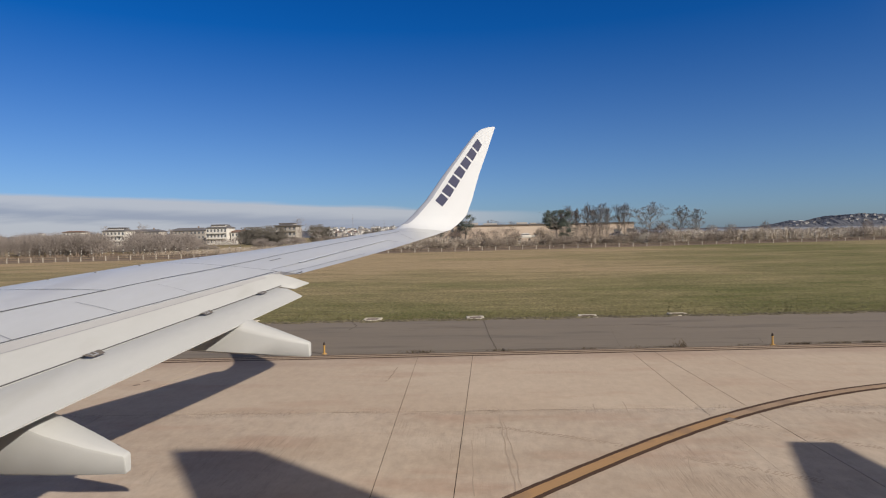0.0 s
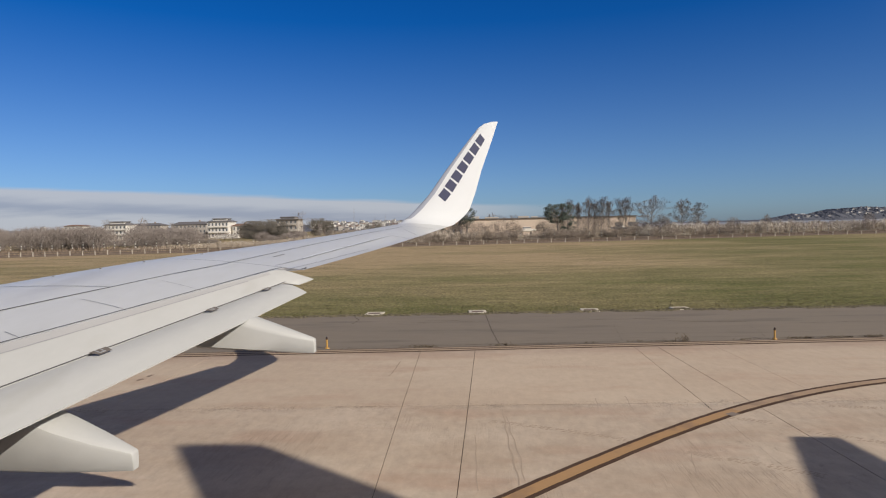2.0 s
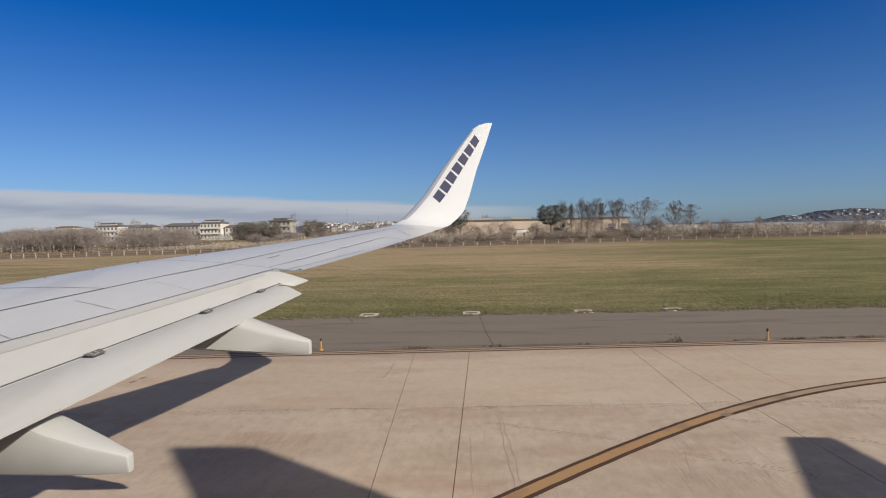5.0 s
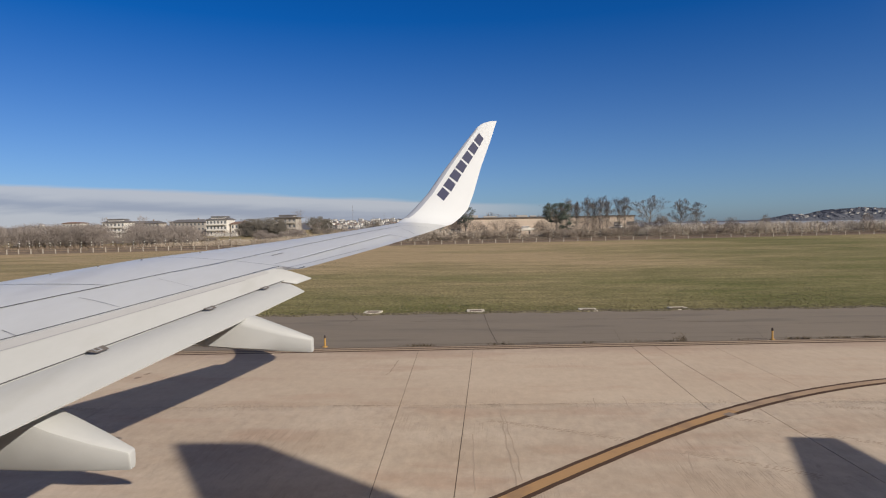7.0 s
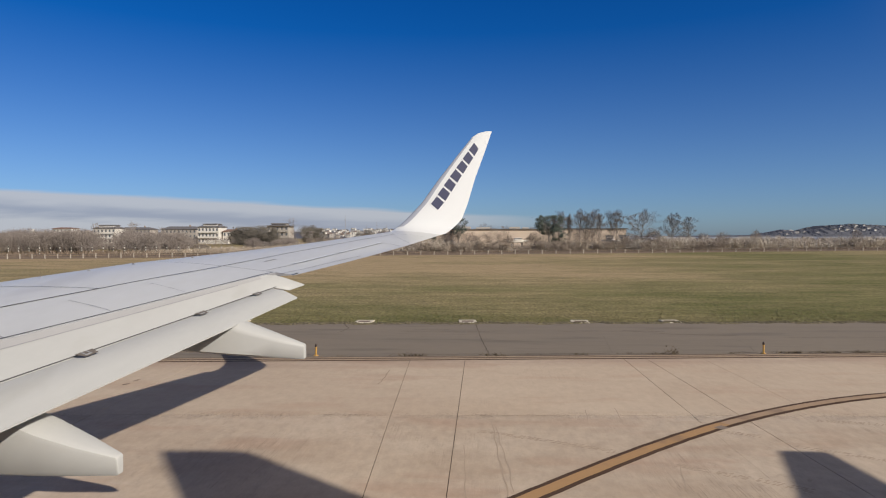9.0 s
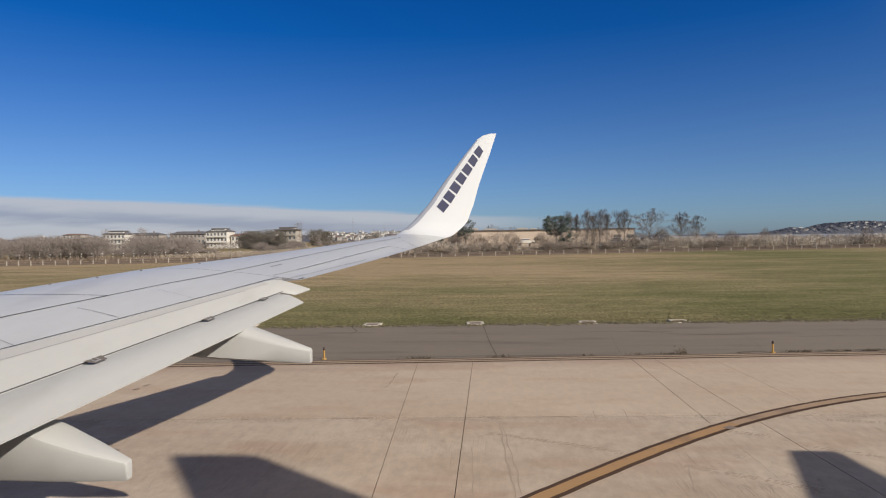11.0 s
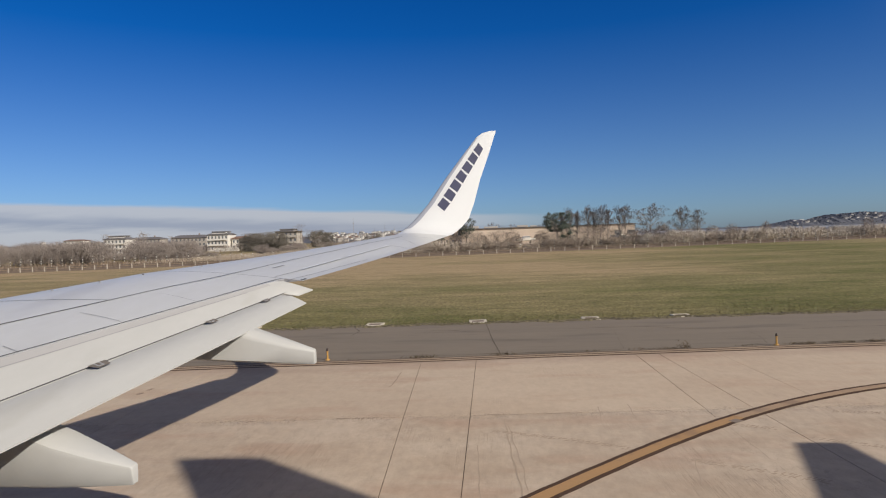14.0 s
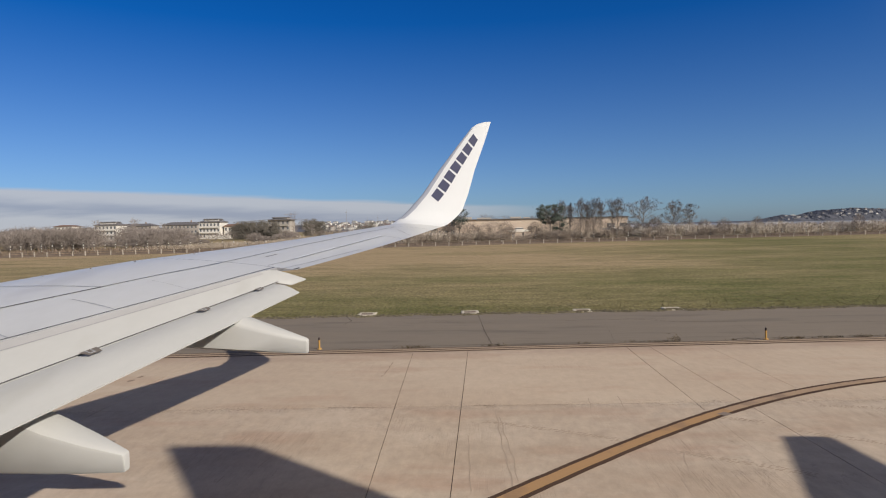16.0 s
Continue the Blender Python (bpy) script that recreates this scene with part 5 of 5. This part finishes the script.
building("apartment_house", (-216.8, 360, 0), 13.5, 11, 8.8, 3, 6, M_WALLW, M_ROOF, 1.5, "white three-storey house with a dark stepped roof", balconies=True, attic=True)
building("apartment_house", (-156.4, 363, 0), 12.5, 12, 9.4, 3, 6, M_WALLW, M_ROOF, 1.4, "white three-storey house with balconies and dark roof", balconies=True, attic=True)
building("apartment_house", (-144.5, 366, 0), 9.0, 10, 6.8, 2, 4, M_WALLW, M_ROOFR, 1.5, "pale two-storey house with a clay roof")
building("terrace_house", (-221.3, 400, 0), 22, 10, 8.6, 3, 9, M_WALLG, M_ROOF, 1.6, "grey terrace with a dark roof and many windows")
building("terrace_house", (-182.0, 380, 0), 22, 10, 8.4, 3, 9, M_WALLG, M_ROOF, 1.9, "long grey terrace with a dark roof")
building("apartment_house", (-121.0, 380, 0), 13.5, 11, 10.2, 3, 5, M_WALLG, M_ROOF, 0.8, "grey block with a flat dark roof and pale band", 1.2, balconies=True, attic=True)
building("shed", (-141.8, 340, 0), 12.6, 6, 1.75, 1, 0, M_WALLW, M_WALLW, 0.0, "low white shed with a flat roof", 0.1)
building("apartment_house", (-282.7, 420, 0), 13, 10, 9.6, 3, 5, M_WALLW, M_ROOFR, 1.0, "white house with a low clay roof")
warehouse = building("warehouse", (21.5, 230, 0), 61, 22, 6.1, 1, 0, M_WALLC, M_ROOF, 0.0, "long low cream warehouse with a thin dark roof edge", 0.5)
for x, w, h in ((-4.5, 3.0, 0.9), (1.5, 5.0, 0.6), (13.0, 4.0, 0.7), (17.0, 2.5, 0.5), (29.0, 3.0, 0.6)):
    bm = bmesh.new()
    box(bm, (w, 2.2, h), (x - 21.5, 6.0, 6.35 + h / 2), bevel=0.08)
    part("roof_unit", bm, M_WALLG, warehouse, "small grey roof housing")
for x in (24.8, 29.2):
    window_part((2.6, 1.3), (x, -0.02, 3.4), warehouse)
building("shed", (-13.5, 234, 0), 9, 8, 6.2, 2, 4, M_WALLC, M_ROOF, 0.0, "small cream flat-roofed building", 0.4)

# town far off: five kinds, set out along the skyline
kinds = []
for k, (w, d, h, mat, rmat, roof) in enumerate(((8, 7, 6, M_WALLW, M_ROOFR, 1.8), (11, 8, 10, M_WALLG, M_ROOF, 0.3), (9, 8, 7, M_WALLW, M_ROOF, 2.0), (13, 9, 13, M_WALLW, M_ROOF, 0.3), (9, 7, 7, M_WALLG, M_ROOF, 1.8), (7, 7, 9, M_WALLG, M_ROOFR, 1.6), (10, 8, 8, M_WALLW, M_ROOF, 0.3))):
    b = building("town_house", (-560 + 60 * k, 1440, 0), w, d, h, 2 if h < 9 else 3, 3, mat, rmat, roof, "small pale town building far off", 0.4, sills=False)
    b["group"] = "far town buildings"
    kinds.append(b)


def town_z(y):
    return max(0.0, (y - 1450) * 0.028) - 0.03


bm = bmesh.new()
bm_rows = [[bm.verts.new((x, y, town_z(y) - 0.05 if y < 2260 else -1)) for x in (-2300, -1700, -1200, -800, -450, -220, -60)] for y in (1449, 1700, 1950, 2250, 2500)]
for a, b in zip(bm_rows, bm_rows[1:]):
    for k in range(6):
        bm.faces.new((a[k], a[k + 1], b[k + 1], b[k]))
tagged(part("hillside", bm, M_HILL), "gently rising ground under the far town", "hill", kind="structure")
for k in range(300):
    x = rng.uniform(-330, -118) if k < 260 else rng.uniform(-860, -700)
    y = rng.uniform(1460, 2200)
    copy_thing(kinds[int(rng.integers(7))], pose(x * y / 1180, y, town_z(y), 0, 0, rng.uniform(-25, 25)))
for k in range(16):
    y = rng.uniform(800, 1300)
    copy_thing(kinds[int(rng.integers(7))], pose(-rng.uniform(0.56, 0.82) * y, y, 0, 0, 0, rng.uniform(-20, 20)))


def mast(at, height, label):
    thing = empty("radio_mast", at, label, "mast", "masts above the town")
    bm = bmesh.new()
    rod(bm, (0, 0, -0.2), (0, 0, height), 0.35, 0.10, 8)
    part("pole", bm, M_SEAL, thing)
    bm = bmesh.new()
    box(bm, (1.6, 0.3, 0.5), (0, 0, height * 0.8))
    part("antenna", bm, M_SEAL, thing)
    return thing


mast((-146.8, 700, 0), 27.8, "tall thin grey radio mast above the town")
for x, y, h in ((-128, 800, 22), (-110, 760, 18), (-98, 900, 23), (-70, 900, 22), (-150, 850, 20)):
    mast((x, y, 0), h, "thin grey mast above the town")


def boat(at, length, turn, label):
    thing = empty("motor_boat", at, label, "boat", "boats laid up ashore")
    thing.rotation_euler = (0, 0, turn)
    bm = bmesh.new()
    rings = []
    for u, w, low in ((0.0, 0.85, 0.25), (0.3, 1.0, 0.1), (0.6, 0.95, 0.1), (0.85, 0.55, 0.4), (1.0, 0.06, 0.95)):
        x = (u - 0.5) * length
        b = w * length * 0.19
        rings.append([(x, -b, 1.3 + 0.2 * u), (x, -b * 0.85, 0.7 + low * 0.4), (x, 0, 0.5 + low * 0.6), (x, b * 0.85, 0.7 + low * 0.4), (x, b, 1.3 + 0.2 * u)])
    loft(bm, rings)
    for v in bm.verts:
        v.co.z += 1.0
    hull = part("hull", bm, M_WALLW, thing, "white hull")
    bm = bmesh.new()
    box(bm, (length * 0.4, length * 0.26, 0.8), (0.0, 0, 2.75), bevel=0.1, taper=0.8)
    cabin = part("cabin", bm, M_WALLW, thing)
    bm = bmesh.new()
    box(bm, (length * 0.36, length * 0.27, 0.3), (0.0, 0, 2.85))
    part("windscreen", bm, M_PANE, cabin, "dark windscreen")
    for x in (-0.25, 0.2):
        bm = bmesh.new()
        box(bm, (0.2, length * 0.3, 1.7), (x * length, 0, 0.85))
        part("cradle", bm, M_RAIL, thing)
    return thing


boat((12.4, 205, 0), 6.6, 0.15, "small white motor boat on a wooden cradle")
boat((42.0, 208, 0), 5.8, 2.6, "white motor boat laid up near bare trees")

# ---- water, hill and far shore ----
bm = bmesh.new()
bm.faces.new([bm.verts.new(p) for p in ((90, 300, -0.02), (1900, 300, -0.02), (2400, 2600, -0.02), (420, 2600, -0.02))])
tagged(part("water", bm, M_SEA), "calm blue-grey bay water beyond the reeds", "water", kind="structure")

RIDGE = [(420, 3.5), (800, 5), (870, 6), (895, 13), (931, 21), (966, 16), (1001, 26), (1053, 33), (1141, 38), (1202, 34), (1255, 32), (1400, 36), (1900, 30)]
bm = bmesh.new()
rows = []
for k in range(330):
    x = 420 + k * 4.5
    h = np.interp(x, [p[0] for p in RIDGE], [p[1] for p in RIDGE])
    h *= 1 + 0.10 * noise.noise((x * 0.02, 1, 0)) + 0.09 * noise.noise((x * 0.11, 4, 0)) + 0.05 * noise.noise((x * 0.4, 9, 0))
    rows.append([bm.verts.new((x, 1880 + 160 * u + 4 * noise.noise((x * 0.1, u * 9, 0)), -0.5 + h * math.sin(u * math.pi / 2) ** 0.8 + (2.0 * noise.noise((x * 0.15, u * 12, 5)) if u < 0.95 and u > 0.05 else 0))) for u in (0, 0.15, 0.3, 0.45, 0.6, 0.75, 0.9, 1.0)] + [bm.verts.new((x, 2300, -0.5))])
for a, b in zip(rows, rows[1:]):
    for k in range(len(a) - 1):
        bm.faces.new((a[k], b[k], b[k + 1], a[k + 1]))
tagged(part("hill", bm, M_HILL), "wooded headland tinted hazy blue-grey, dotted with white houses", "hill", kind="structure")
woods = []
for _ in range(5200):
    x = rng.uniform(880, 1880)
    u = rng.uniform(0.02, 1.0) ** 0.7
    h = np.interp(x, [p[0] for p in RIDGE], [p[1] for p in RIDGE])
    woods.append((x, 1880 + 160 * u, h * math.sin(u * math.pi / 2) ** 0.8 - 1.5, rng.uniform(0.6, 1.3)))
# the blue-grey tones carry the haze over the far woods
M_FARWOOD = leafy("hazy_far_wood", (0.09, 0.10, 0.125), (0.135, 0.146, 0.17), 1.0)
blades("far_woods", M_FARWOOD, woods, (1.4, 2.8), (2.5, 6.0), 0.25, "far woods covering the headland, tinted blue-grey with haze", "woods", flare=0.45)
cottages = []
for w, h, mat in ((7, 3.6, M_WALLW), (9, 4.6, M_WALLW)):
    b = building("cottage", (1010 + 30 * w, 1905, 10), w, 6, h, 2, 2, mat, M_ROOF, 1.4, "small white house on the wooded hill", 0.3)
    b["group"] = "houses on the hill"
    cottages.append(b)
for k in range(48):
    x = rng.uniform(890, 1290)
    u = rng.uniform(0.25, 0.95)
    h = np.interp(x, [p[0] for p in RIDGE], [p[1] for p in RIDGE])
    c = copy_thing(cottages[k % 2], pose(x, 1880 + 160 * u - 4, h * math.sin(u * math.pi / 2) ** 0.8 - 3.2, 0, 0, rng.uniform(-30, 30)))
    tagged(c, "small white house on the wooded hill", group="houses on the hill")
for x, h, w in ((921, 12, 0.8), (940, 14, 1.1)):
    b = building("chapel", (x, 1985, h), 11 * w, 10, 5, 2, 3, M_WALLW, M_WALLW, 1.5, "bright white large house on the headland")

# ---- cloud bank ----
M_CLOUD = bpy.data.materials.new("cloud_bank")
M_CLOUD.use_nodes = True
nt = M_CLOUD.node_tree
nt.nodes.remove(nt.nodes["Principled BSDF"])


def node(kind, **values):
    n = nt.nodes.new(kind)
    for k, v in values.items():
        n.inputs[int(k[1:])].default_value = v
    return n


def calc(op, a, b=0.0, c=0.0):
    n = nt.nodes.new("ShaderNodeMath")
    n.operation = op
    for k, v in enumerate((a, b, c)):
        if isinstance(v, (int, float)):
            n.inputs[k].default_value = v
        else:
            nt.links.new(v, n.inputs[k])
    return n.outputs[0]


def smooth(value, low, high):
    n = nt.nodes.new("ShaderNodeMapRange")
    n.interpolation_type = "SMOOTHSTEP"
    n.inputs["From Min"].default_value, n.inputs["From Max"].default_value = low, high
    nt.links.new(value, n.inputs["Value"])
    return n.outputs["Result"]


coord = nt.nodes.new("ShaderNodeTexCoord")
split = nt.nodes.new("ShaderNodeSeparateXYZ")
nt.links.new(coord.outputs["Object"], split.inputs[0])
mapping = nt.nodes.new("ShaderNodeMapping")
mapping.inputs["Scale"].default_value = (0.0012, 0.001, 0.012)
nt.links.new(coord.outputs["Object"], mapping.inputs["Vector"])
puff = nt.nodes.new("ShaderNodeTexNoise")
puff.inputs["Scale"].default_value = 2.2
puff.inputs["Detail"].default_value = 7
nt.links.new(mapping.outputs["Vector"], puff.inputs["Vector"])
crest = calc("MULTIPLY_ADD", split.outputs["X"], -0.0575, 132.0)
crest = calc("ADD", crest, calc("MULTIPLY_ADD", puff.outputs["Fac"], 34.0, -17.0))
below = calc("SUBTRACT", crest, split.outputs["Z"])
cover = calc("MULTIPLY", smooth(below, -4.0, 26.0), smooth(calc("MULTIPLY", split.outputs["X"], -1.0), -700.0, 500.0))
rift = smooth(calc("ADD", calc("ABSOLUTE", calc("SUBTRACT", below, 112.0)), calc("MULTIPLY", puff.outputs["Fac"], 110.0)), 48.0, 125.0)
tone = nt.nodes.new("ShaderNodeMix")
tone.data_type = "RGBA"
tone.inputs[6].default_value = (0.31, 0.345, 0.455, 1)
tone.inputs[7].default_value = (0.47, 0.50, 0.58, 1)
nt.links.new(rift, tone.inputs[0])
glow = nt.nodes.new("ShaderNodeEmission")
nt.links.new(tone.outputs[2], glow.inputs["Color"])
clear = nt.nodes.new("ShaderNodeBsdfTransparent")
blend = nt.nodes.new("ShaderNodeMixShader")
nt.links.new(calc("MULTIPLY", cover, 0.85), blend.inputs[0])
nt.links.new(clear.outputs[0], blend.inputs[1])
nt.links.new(glow.outputs[0], blend.inputs[2])
nt.links.new(blend.outputs[0], nt.nodes["Material Output"].inputs["Surface"])
bm = bmesh.new()
bm.faces.new([bm.verts.new(p) for p in ((-3100, 3500, -5), (900, 3500, -5), (900, 3500, 420), (-3100, 3500, 420))])
cloud = tagged(part("backdrop_cloud", bm, M_CLOUD), "low pale grey cloud bank on the horizon", "cloud", kind="structure")
cloud.visible_shadow = False
